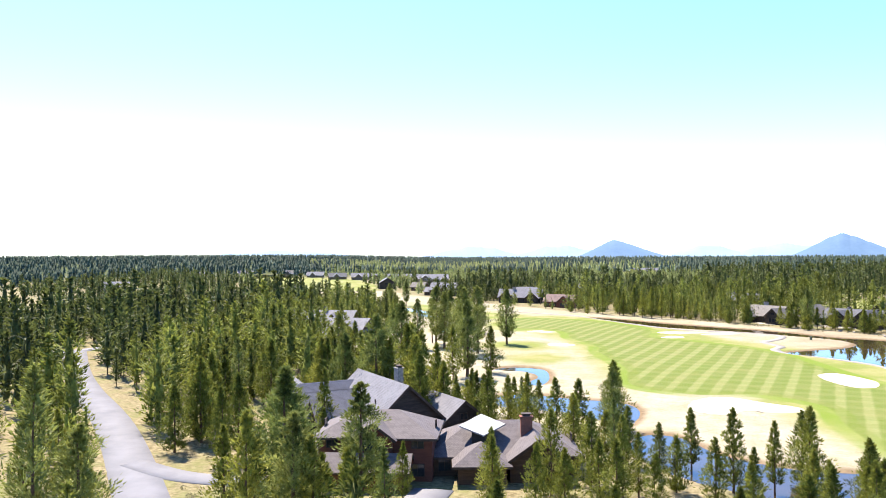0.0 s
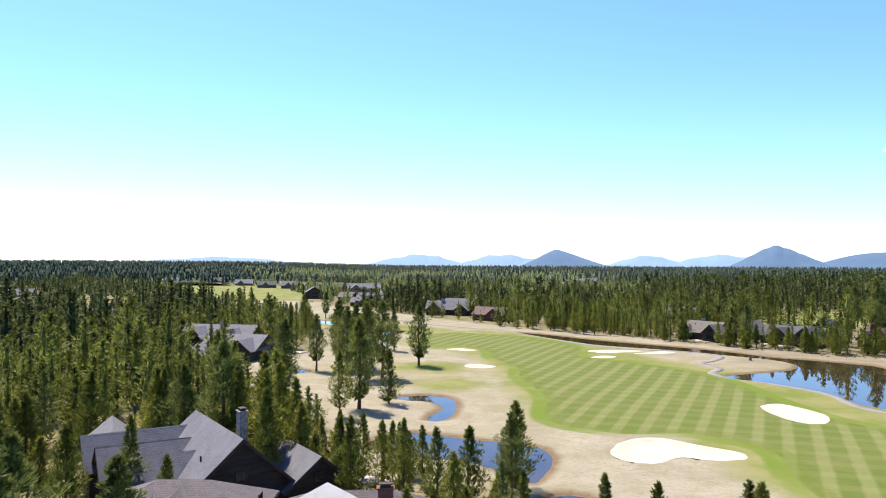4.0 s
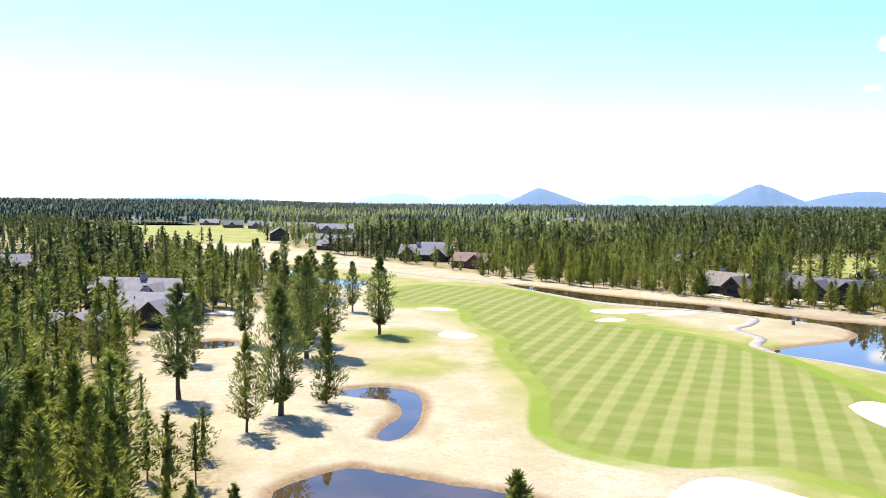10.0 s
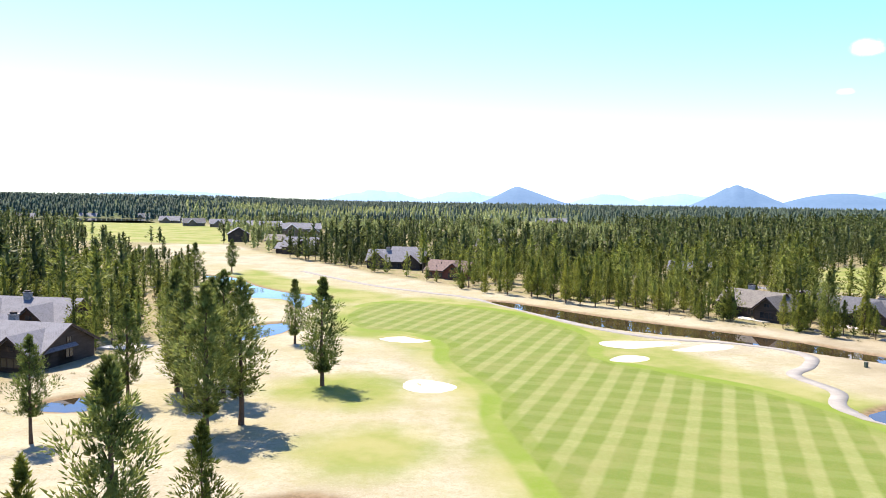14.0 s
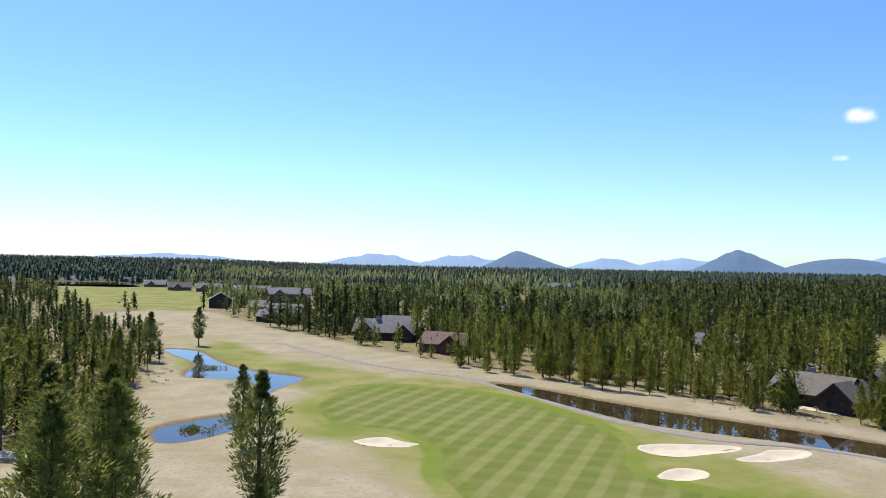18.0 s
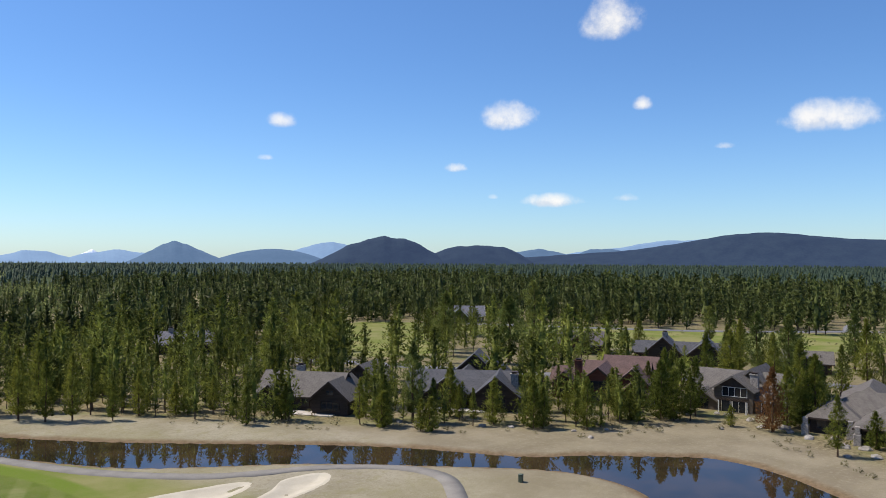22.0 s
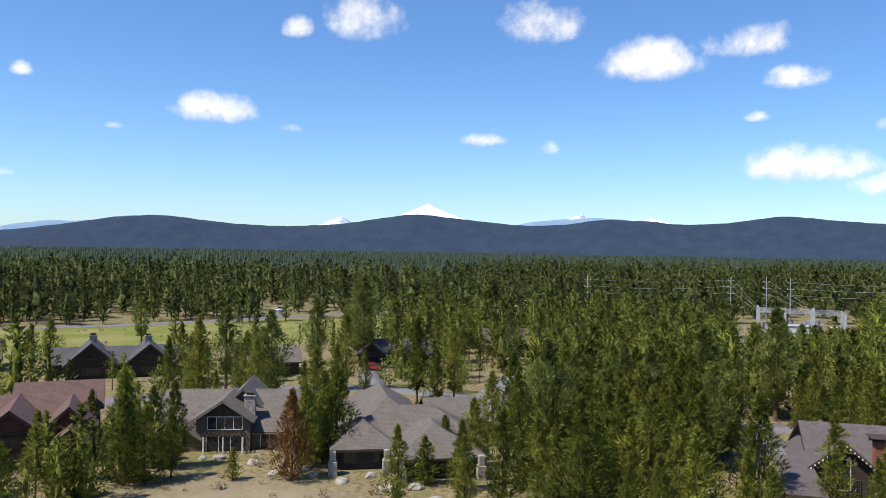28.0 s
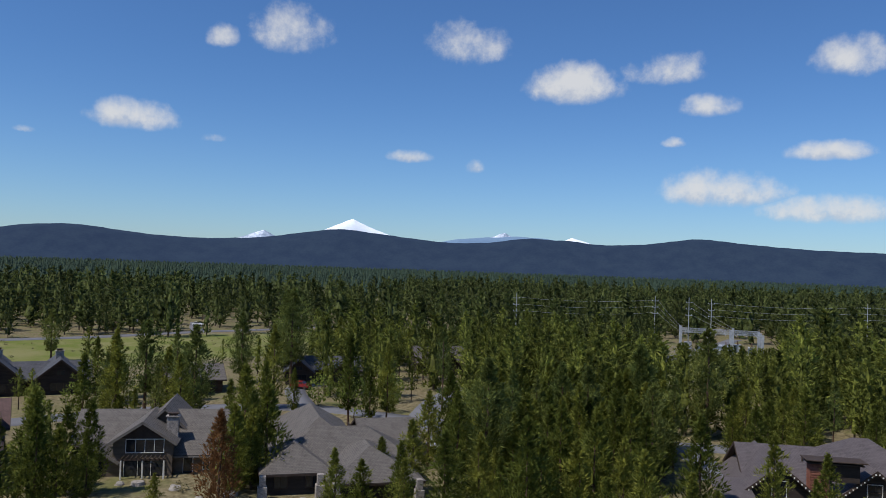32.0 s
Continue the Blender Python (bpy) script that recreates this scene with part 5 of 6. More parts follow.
# ---- forest ----
def forest_material(name, low, high):
    """Needles of the joined woods, toned tree by tree."""
    m = leaf_material(name, low, high)
    n = m.node_tree
    tone = n.nodes.new("ShaderNodeAttribute")
    tone.attribute_name = "tone"
    hsv = n.nodes.new("ShaderNodeHueSaturation")
    n.links.new(tone.outputs["Fac"], hsv.inputs["Value"])
    for q in [q for q in n.nodes if q.type in ("BSDF_PRINCIPLED", "BSDF_TRANSLUCENT")]:
        s = q.inputs[0]
        src = s.links[0].from_socket
        n.links.new(src, hsv.inputs["Color"])
        n.links.new(hsv.outputs[0], s)
    return m


M_WOODS = forest_material("woods_needles", (0.030, 0.040, 0.009), (0.262, 0.285, 0.054))
M_WOODS_LEAF = forest_material("woods_leaves", (0.17, 0.20, 0.06), (0.29, 0.31, 0.11))
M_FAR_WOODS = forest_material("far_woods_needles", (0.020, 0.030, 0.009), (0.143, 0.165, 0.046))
# Bluer base colour stands in for haze over the distant trees.
M_DISTANT = forest_material("haze_tinted_needles", (0.036, 0.063, 0.043), (0.081, 0.119, 0.083))
M_WOODS_BARK = material("woods_bark", (0.07, 0.05, 0.038), (0.16, 0.115, 0.085), 0.6, 0.95)


def plant(name, label, spots, forms, mat, bark_mat=None, girth=0.016):
    """One mesh of many trees. spots: x, y, height, width factor, form, tone."""
    vs, fs, tones, count = [], [], [], 0
    tv, tf, tcount = [], [], 0
    spots = np.asarray(spots, float)
    if not len(spots):
        return
    ground_z = heights(spots[:, 0], spots[:, 1])
    rng = np.random.RandomState(len(spots))
    turn = rng.uniform(0, 2 * math.pi, len(spots))
    for f, (h, verts, tris) in enumerate(forms):
        mine = np.where(spots[:, 4].astype(int) == f)[0]
        if not len(mine):
            continue
        c, s = np.cos(turn[mine])[:, None], np.sin(turn[mine])[:, None]
        k = (spots[mine, 2] / h)[:, None]
        w = k * spots[mine, 3][:, None]
        x = spots[mine, 0][:, None] + w * (c * verts[None, :, 0] - s * verts[None, :, 1])
        y = spots[mine, 1][:, None] + w * (s * verts[None, :, 0] + c * verts[None, :, 1])
        z = ground_z[mine][:, None] + k * verts[None, :, 2]
        vs.append(np.stack([x, y, z], -1).reshape(-1, 3))
        fs.append((tris[None] + (count + np.arange(len(mine)) * len(verts))[:, None, None]).reshape(-1, 3))
        tones.append(np.repeat(spots[mine, 5], len(verts)))
        count += len(mine) * len(verts)
    ob = raw(name, np.concatenate(vs), np.concatenate(fs), mat)
    a = ob.data.attributes.new("tone", "FLOAT", "POINT")
    a.data.foreach_set("value", np.concatenate(tones).astype(np.float32))
    tagged(ob, label, "forest", kind="stuff")
    if bark_mat:
        ang = np.arange(4) * math.pi / 2
        n = len(spots)
        rad = spots[:, 2] * girth
        lowv = np.stack([spots[:, 0][:, None] + rad[:, None] * np.cos(ang), spots[:, 1][:, None] + rad[:, None] * np.sin(ang), np.repeat((ground_z - 0.2)[:, None], 4, 1)], -1)
        topv = np.stack([spots[:, 0][:, None] + 0.3 * rad[:, None] * np.cos(ang), spots[:, 1][:, None] + 0.3 * rad[:, None] * np.sin(ang), np.repeat((ground_z + spots[:, 2] * 0.9)[:, None], 4, 1)], -1)
        v = np.concatenate([lowv, topv], 1).reshape(-1, 3)
        q = np.array([(i, (i + 1) % 4, 4 + (i + 1) % 4, 4 + i) for i in range(4)])
        f = (q[None] + (np.arange(n) * 8)[:, None, None]).reshape(-1, 4)
        tagged(raw(name + "_trunks", v, f, bark_mat), "brown trunks of the pine wood", "forest", kind="stuff")
    return ob


MID = [(h, *crown_arrays(s, h, b, r, 46, (8, 4), size=sz * 0.66, core=0, point=p, skirts=4, skirt_r=0.3, slim=0.8, sides=6, puff=0.26, lump=0.32, belly=0.2)) for s, h, b, r, sz, p in
       ((21, 12, 0.06, 2.7, 0.9, 1.2), (22, 13, 0.12, 2.6, 0.9, 1.15), (23, 15, 0.16, 3.5, 1.0, 1.6), (24, 11, 0.05, 2.7, 0.9, 1.3), (25, 16, 0.3, 2.8, 0.95, 1.4), (26, 14, 0.24, 2.4, 0.9, 1.15))]
LOW = [(h, *crown_arrays(s, h, b, r, 34, (3,), size=sz * 0.9, core=0, point=p, skirts=4, skirt_r=0.36, sides=6, puff=0.26, lump=0.3, belly=0.2)) for s, h, b, r, sz, p in
       ((31, 12, 0.06, 2.9, 1.3, 1.2), (32, 14, 0.12, 2.9, 1.35, 1.15), (33, 16, 0.12, 3.6, 1.5, 1.6), (34, 13, 0.2, 2.7, 1.3, 1.3))]
LOW += [(h, *crown_arrays(s, h, b, r, 18, (2,), size=1.7, core=0, point=p, skirts=3, skirt_r=0.5, sides=5, puff=0.26, lump=0.3, belly=0.2)) for s, h, b, r, p in
        ((35, 12, 0.06, 2.9, 1.2), (36, 14, 0.12, 2.9, 1.15), (37, 16, 0.12, 3.6, 1.6))]


def low_form(x, y):
    """Fewer sprays on the trees that stand far from the course."""
    return 4 + rng.randint(3) if math.hypot(x - 30, y - 150) > 430 else rng.randint(4)


def spike(seed):
    """A far conifer of a few jagged facets."""
    rng = np.random.RandomState(seed)
    v, t = [], []
    for lvl in range(3):
        z0, z1 = 1.0 + lvl * 3.6, 5.6 + lvl * 3.9
        k0 = len(v)
        for i in range(5):
            a = 2 * math.pi * (i + rng.uniform(-0.3, 0.3)) / 5
            r = (2.5 - lvl * 0.72) * rng.uniform(0.65, 1.25)
            v.append((r * math.cos(a), r * math.sin(a), z0 + rng.uniform(-0.6, 0.6)))
        v.append((rng.uniform(-0.2, 0.2), rng.uniform(-0.2, 0.2), z1))
        t += [(k0 + i, k0 + (i + 1) % 5, k0 + 5) for i in range(5)]
    return 13.4, np.array(v), np.array(t)


FAR = [spike(s) for s in (41, 42, 43)]
ROAD_LINES = [(smooth_line(l), w) for l, w in ROADS + DRIVES]
HOLES = [smooth_ring(r) for r in ([(-380, 850), (-350, 915), (-300, 925), (-250, 900), (-235, 850), (-290, 820)], [(130, 950), (180, 960), (190, 1020), (110, 1010)],
                                  [(318, 66), (366, 62), (366, 108), (322, 112)], [(296, 92), (314, 76), (326, 108), (306, 116)])]


def scatter(rng, x0, y0, x1, y1, gap, keep=1.0):
    """Jittered spots inside a box that keep clear of the course, roads, houses and clearings."""
    xs, ys = np.meshgrid(np.arange(x0, x1, gap), np.arange(y0, y1, gap))
    xs, ys = (q.ravel() + rng.uniform(-0.85, 0.85, q.size) * gap for q in (xs, ys))
    ok = rng.uniform(0, 1, xs.size) < keep
    xs, ys = xs[ok], ys[ok]
    near = (xs > -420) & (xs < 620) & (ys > -100) & (ys < 1100)
    ok = np.ones(xs.size, bool)
    nx_, ny_ = xs[near], ys[near]
    free = distance(COURSE, nx_, ny_) > 0.5
    for g in FAR_GREENS + HOLES:
        free &= distance(g, nx_, ny_) > 0
    for p in PONDS:
        free &= distance(p, nx_, ny_) > 2.5
    for l, w in ROAD_LINES:
        free &= distance(l, nx_, ny_, False) > w / 2 + 2.2
    for f in FOOTPRINTS:
        free &= distance(f, nx_, ny_) > 2.6
    keep_out = rng.uniform(0, 1, nx_.size) < 0.97
    for f in YARDS:
        free &= ~((distance(f, nx_, ny_) < 0.5) & keep_out)
    if TAKEN:
        taken = np.array(TAKEN)
        gap2 = ((nx_[:, None] - taken[None, :, 0]) ** 2 + (ny_[:, None] - taken[None, :, 1]) ** 2).min(1)
        free &= gap2 > 4.0
    ok[near] = free
    return xs[ok], ys[ok]


rng = np.random.RandomState(11)
hero, mid_spots, low_spots, far_spots, leaf_spots = [], [], [], [], []


def clump(x, y):
    """Slow variation of density and tone through the woods."""
    return 0.5 + 0.5 * np.sin(x * 0.021 + 1.7 * np.sin(y * 0.013)) * np.sin(y * 0.024 + 1.1 * np.sin(x * 0.017 + 2))


xs, ys = scatter(rng, -190, 20, 330, 470, 5.3, 0.95)
edges = distance(COURSE, xs, ys)
for x, y, edge in zip(xs, ys, edges):
    sight = math.degrees(math.atan2(x + 10, y + 42))
    if sight < -36 or (y < 60 and x > 120) or (x > 200 and y < 30):
        continue
    west = x < 0
    h = rng.uniform(9, 14.5) if west else rng.uniform(8.5, 14)
    if rng.uniform() < 0.2:
        h += rng.uniform(3, 8.5)
    if rng.uniform() < 0.25:
        h *= rng.uniform(0.5, 0.75)
    if rng.uniform() > (0.32 if x > 30 and y > 230 else 0.5) + 0.85 * clump(x * 2.1, y * 2.1):
        continue
    if 120 < x < 236 and 192 < y < 330 and rng.uniform() < 0.5:
        continue
    if 190 < x < 300 and 225 < y < 345 and edge > 30:
        if rng.uniform() < (0.97 if x < 225 and y > 280 else 0.8):
            continue
        h *= 0.7
    if edge < 14:
        h *= 0.72
    if x < -60 and y > 330:
        h *= 0.72
        if rng.uniform() < 0.4:
            continue
    if x > -20 and y < 108 and x < 60:
        h = rng.uniform(6, 10)
        if rng.uniform() < 0.4 or (-38 < x < 6 and 36 < y < 59):
            continue
    if -48 < x < -8 and 50 < y < 92:
        continue
    if -84 < x < -44 and y < 112 and rng.uniform() < 0.35:
        continue
    if 150 < x < 270 and 150 < y < 345:
        h = min(h, 17)
    close = (-62 < x < 45 and 25 < y < 108) or (76 < x < 142 and 180 < y < 300 and edge < 12) or (138 < x < 200 and 188 < y < 262) or (108 < x < 192 and 128 < y < 192)
    if close and len(hero) < 560:
        hero.append((x, y, h))
    else:
        spot = (x, y, h, rng.uniform(1.0, 1.42), rng.randint(len(MID)), rng.uniform(0.62, 1.3))
        if x < -95 or y > 400 or (x < -60 and y > 330) or x > 275:
            low_spots.append((*spot[:4], low_form(x, y), spot[5]))
        else:
            mid_spots.append(spot)
# the thick wood before the lane and beyond it
for x0, y0, x1, y1, gap, top in ((150, 150, 184, 187, 4.0, 14), (188, 96, 300, 186, 6.0, 15), (44, 232, 150, 372, 4.6, 9)):
    xs, ys = scatter(rng, x0, y0, x1, y1, gap, 0.95)
    for x, y in zip(xs, ys):
        if top == 9 and not 0.5 < distance(COURSE, np.array([x]), np.array([y]))[0] < 22:
            continue
        if y > 150 + (172 - x) * 0.55 or x > 186:
            if top == 14:
                hero.append((x, y, rng.uniform(0.65, 1.05) * top))
                continue
            mid_spots.append((x, y, rng.uniform(0.65, 1.1) * top, rng.uniform(0.95, 1.35), rng.randint(len(MID)), rng.uniform(0.66, 1.3)))
for x, y, h in hero:
    kind = "young" if h < 7 else ("slim" if rng.uniform() < 0.15 else ("ponderosa" if h > 14 else "lodgepole"))
    tree(kind, x, y, h)


def seen_over(spots):
    """Lower and thinner trees on the line to the substation."""
    out = []
    for spot in spots:
        x, y, h = spot[:3]
        a, d = math.degrees(math.atan2(x - 52, y - 191)), math.hypot(x - 52, y - 191)
        if 105.6 < a < 113.6 and 150 < d < 300:
            if rng.uniform() < 0.55:
                continue
            spot = (x, y, min(h, max(4.0, 27 - 0.078 * d)), *spot[3:])
        out.append(spot)
    return out


mid_spots, low_spots = seen_over(mid_spots), seen_over(low_spots)
plant("pine_wood", "dense green pine wood round the houses", mid_spots, MID, M_WOODS, M_WOODS_BARK)

xs, ys = scatter(rng, -420, 200, 620, 900, 8.6, 0.9)
for x, y in zip(xs, ys):
    if -190 < x < 330 and 20 < y < 470:
        continue
    sight = math.degrees(math.atan2(x - 10, y - 60))
    if sight < -40 or rng.uniform() > 0.35 + 1.0 * clump(x * 1.6, y * 1.6):
        continue
    if -340 < x < -60 and 320 < y < 580 and rng.uniform() < 0.5:
        continue
    if y > 380 and -260 < x < 200 and clump(x * 1.7 + 50, y * 1.4) > (0.8 if y < 640 else 0.52):
        leaf_spots.append((x, y, rng.uniform(7, 11), 1.5, low_form(x, y), rng.uniform(0.8, 1.2)))
        continue
    low_spots.append((x, y, (rng.uniform(9, 15) + (2 if x > 280 else 0) + (5 if rng.uniform() < 0.18 else 0)) * (0.66 if x < -60 and y < 600 else (0.68 if x < 200 else 0.95)), rng.uniform(1.15, 1.65), low_form(x, y), rng.uniform(0.6, 1.35)))
xs, ys = scatter(rng, 330, -420, 900, 220, 8.4, 0.85)
for x, y in zip(xs, ys):
    if y < 200 or x > 620:
        if math.degrees(math.atan2(x - 40, y - 190)) > 128 or rng.uniform() > 0.45 + 0.9 * clump(x * 1.6, y * 1.6):
            continue
        low_spots.append((x, y, rng.uniform(9, 16) + (5 if rng.uniform() < 0.18 else 0), rng.uniform(1.15, 1.6), low_form(x, y), rng.uniform(0.6, 1.35)))
xs, ys = scatter(rng, 200, -120, 330, 30, 6.5, 0.85)
low_spots += [(x, y, rng.uniform(11, 16), rng.uniform(0.9, 1.3), low_form(x, y), rng.uniform(0.72, 1.2)) for x, y in zip(xs, ys)]
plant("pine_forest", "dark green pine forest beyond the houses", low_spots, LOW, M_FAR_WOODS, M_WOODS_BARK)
plant("aspen_grove", "light green spring aspens amid pines", leaf_spots, LOW, M_WOODS_LEAF)

far_leaf = []
for ring in range(26):
    d = 700 * 1.067 ** ring
    step_d = 6.5 + d * 0.0062
    n = int(math.radians(172) * d / step_d)
    for a in np.linspace(-44, 128, n):
        for k in range(3 if a < 0 else (2 if ring > 8 else 1)):
            aa, dd = a + rng.uniform(-0.5, 0.5) * 172 / n, d * rng.uniform(0.97, 1.04)
            x, y = EYE[0] + dd * math.sin(radians(aa)), EYE[1] + dd * math.cos(radians(aa))
            if -420 < x < 620 and 200 < y < 900 or 330 < x < 900 and -420 < y < 220:
                continue
            if any(distance(g, np.array([x]), np.array([y]))[0] < 0 for g in FAR_GREENS[:3] + HOLES) if dd < 1100 else False:
                continue
            if 880 < dd < 1700 and -17 < aa < 12 and clump(x * 1.5 + 40, y * 0.8) > 0.38:
                far_leaf.append((x, y, rng.uniform(9, 13), 1.5, rng.randint(3), rng.uniform(0.75, 1.1)))
                continue
            far_spots.append((x, y, rng.uniform(10, 15), 1.1 + d / 2600, rng.randint(3), rng.uniform(0.65, 1.1)))
plant("distant_aspens", "pale spring-green aspen belt in the far forest", far_leaf, FAR, M_WOODS_LEAF)
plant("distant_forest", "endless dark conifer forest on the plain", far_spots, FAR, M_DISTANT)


# ---- shrubs, scrub and stones ----
def bush_arrays(seed, height, radius, leaves, size):
    rng = np.random.RandomState(seed)
    v, t = [], []
    for _ in range(leaves):
        d = rng.normal(size=3)
        d = d / np.linalg.norm(d)
        r = rng.uniform(0.45, 1.0) ** 0.6
        c = np.array([d[0] * radius * r, d[1] * radius * r, height * (0.55 + 0.45 * d[2] * r)])
        a, b = rng.normal(size=3), rng.normal(size=3)
        a, b = a / np.linalg.norm(a) * size * rng.uniform(0.6, 1.3), b / np.linalg.norm(b) * size * rng.uniform(0.4, 0.9)
        k0 = len(v)
        v += [c - a, c + b, c + a, c - b]
        t += [(k0, k0 + 1, k0 + 2), (k0, k0 + 2, k0 + 3)]
    return np.array(v), np.array(t)


BUSHES = [(mesh_of("crown", bush_arrays(s, h, r, 420, 0.24), M_LEAF), mesh_of("stem", trunk_arrays(s, h * 0.75, 0.07, 9, 0.2, r * 1.1, 5), M_BARK)) for s, h, r in ((61, 5.0, 2.0), (62, 4.0, 1.9), (63, 6.5, 2.2))]
SPRING = [(84, 284, 0.8), (150, 243, 1.1), (176, 283, 1.0), (183, 281, 0.9), (184, 258, 1.1), (189, 254, 0.9), (206, 214, 1.3), (211, 209, 1.2), (200, 226, 1.0), (121, 283, 1.0), (-66, 248, 1.3), (132, 262, 0.9),
          (98, 300, 0.9), (112, 296, 0.8), (196, 206, 1.2), (203, 200, 1.1), (195, 264, 1.0), (-86, 300, 1.1), (214, 200, 1.2), (-71, 262, 1.0)]
for i, (x, y, s) in enumerate(SPRING):
    ob = new("spring_shrub")
    ob.matrix_basis = pose(x, y, height_at(x, y), 0, 0, 37 * i) @ Matrix.Diagonal((s, s, s, 1))
    tagged(ob, "leafy yellow-green shrub in spring leaf", "shrub", "spring shrubs between the houses")
    crown, stem = BUSHES[i % 3]
    for name, me in (("crown", crown), ("stem", stem)):
        o = new(name, me)
        o.parent = ob

scrub_form = [(1.0, *bush_arrays(71, 1.0, 0.75, 46, 0.16)), (1.0, *bush_arrays(72, 0.9, 0.95, 46, 0.17))]
rng = np.random.RandomState(77)
scrub = []
for x0, y0, x1, y1, n in ((-75, 40, -30, 110, 260), (-60, 180, -20, 225, 120), (66, 262, 100, 300, 120), (96, 228, 150, 262, 110), (118, 160, 152, 232, 140), (140, 130, 200, 200, 300), (-60, 300, -30, 330, 60), (230, 120, 330, 330, 300)):
    px, py = rng.uniform(x0, x1, n), rng.uniform(y0, y1, n)
    ok = (np.min([distance(p, px, py) for p in PONDS], axis=0) > 3) & (distance(FAIRWAY, px, py) > 6)
    for f in FOOTPRINTS:
        ok &= distance(f, px, py) > 1
    for l, w in ROAD_LINES:
        ok &= distance(l, px, py, False) > w / 2 + 0.8
    ok &= distance(COURSE, px, py) > -7
    scrub += [(x, y, rng.uniform(0.35, 0.95), rng.uniform(0.9, 1.4), rng.randint(2), rng.uniform(0.7, 1.3)) for x, y in zip(px[ok], py[ok])]
M_SCRUB_TONE = forest_material("sage_scrub", (0.13, 0.12, 0.06), (0.25, 0.22, 0.12))
plant("sage_scrub", "low grey-green sage scrub under the pines", scrub, scrub_form, M_SCRUB_TONE)


def boulder(x, y, size, seed):
    rng = np.random.RandomState(seed)
    bm = bmesh.new()
    bmesh.ops.create_icosphere(bm, subdivisions=2, radius=1)
    for v in bm.verts:
        n = noise.noise(v.co * 1.3 + Vector((seed * 3.1, 0, 0)))
        v.co = v.co * (1 + 0.4 * n)
        v.co = Vector((v.co.x * size * 1.3, v.co.y * size, max(v.co.z, -0.45) * size * 0.65))
    ob = part("boulder", bm, M_ROCK, None)
    ob.matrix_basis = pose(x, y, height_at(x, y) + 0.12 * size, 0, 0, rng.uniform(0, 360))
    return tagged(ob, "weathered pale boulder lying in dry grass", "boulder", "boulders on the bank")


BOULDERS = [(147, 222, 0.7), (145, 215, 0.9), (143, 213, 0.6), (141, 209, 0.8), (144, 206, 0.7), (139, 203, 0.9), (148, 229, 0.5), (137, 222, 0.4), (133, 200, 0.5), (108, 251, 0.6), (111, 247, 0.5), (99, 263, 0.6),
            (97, 265, 0.5), (101, 260, 0.7), (117, 238, 0.4), (140, 200, 0.8), (136, 197, 0.7), (143, 218, 0.6), (115, 233, 0.5), (122, 235, 0.4)]
for i, (x, y, s) in enumerate(BOULDERS):
    boulder(x, y, s, i)

# ---- terraces, pergola, kerbs ----
def paved(x, y, turn, ring, label):
    bm = bmesh.new()
    vs = [bm.verts.new((px, py, 0.16)) for px, py in ring]
    f = bm.faces.new(vs)
    ext = bmesh.ops.extrude_face_region(bm, geom=[f])
    for v in [g for g in ext["geom"] if isinstance(g, bmesh.types.BMVert)]:
        v.co.z = -0.4
    bmesh.ops.recalc_face_normals(bm, faces=bm.faces)
    ob = part("terrace", bm, M_CONCRETE, None)
    ob.matrix_basis = pose(x, y, 0, 0, 0, turn)
    return tagged(ob, label, "terrace", kind="structure")


paved(150.5, 235.5, -79, [(0, -0.2), (12, -0.2), (14, -3.5), (11, -6), (4, -6.2), (0, -4)], "pale stone terrace before a taupe house")
paved(84.5, 289.5, -56, [(7, 1.6), (17, 1.6), (17, -2.4), (9, -2.2)], "pale concrete terrace before a dark house")
paved(107.2, 274.6, -50, [(5, 0), (17, 0), (18, -3), (8, -3.6), (4, -2)], "pale concrete terrace before a slate-roofed house")
paved(-57, 236, -14, [(0, 0), (8, 0), (9, 5), (2, 6)], "pale stone terrace beside a dark house")
paved(-14, 92, -30, [(0, 0), (5, 0), (5, 3), (0, 3)], "small pale terrace behind a house")
rng = np.random.RandomState(91)
reeds = [(-31 + rng.normal() * 1.6, 256.5 + rng.normal() * 1.0, rng.uniform(1.0, 1.5), 0.8, rng.randint(2), rng.uniform(0.7, 1.2)) for _ in range(26)]
reeds += [(-48 + rng.normal() * 1.5, 334 + rng.normal() * 1.4, rng.uniform(1.0, 1.5), 0.8, rng.randint(2), rng.uniform(0.7, 1.2)) for _ in range(16)]
plant("reeds", "green reeds growing in a shallow pond", reeds, scrub_form, forest_material("reed_green", (0.09, 0.12, 0.03), (0.2, 0.24, 0.07)))
pit = thing("fire_pit", 0, 0, 0, 0, "round stone fire pit on a terrace", "fire pit")
pit.matrix_basis = pose(150.5, 235.5, 0.16, 0, 0, -79) @ Matrix.Translation((8.0, -3.8, 0))
bm = bmesh.new()
bmesh.ops.create_cone(bm, cap_ends=True, segments=18, radius1=0.85, radius2=0.75, depth=0.45, matrix=Matrix.Translation((0, 0, 0.22)))
part("stone_ring", bm, M_STONE, pit)
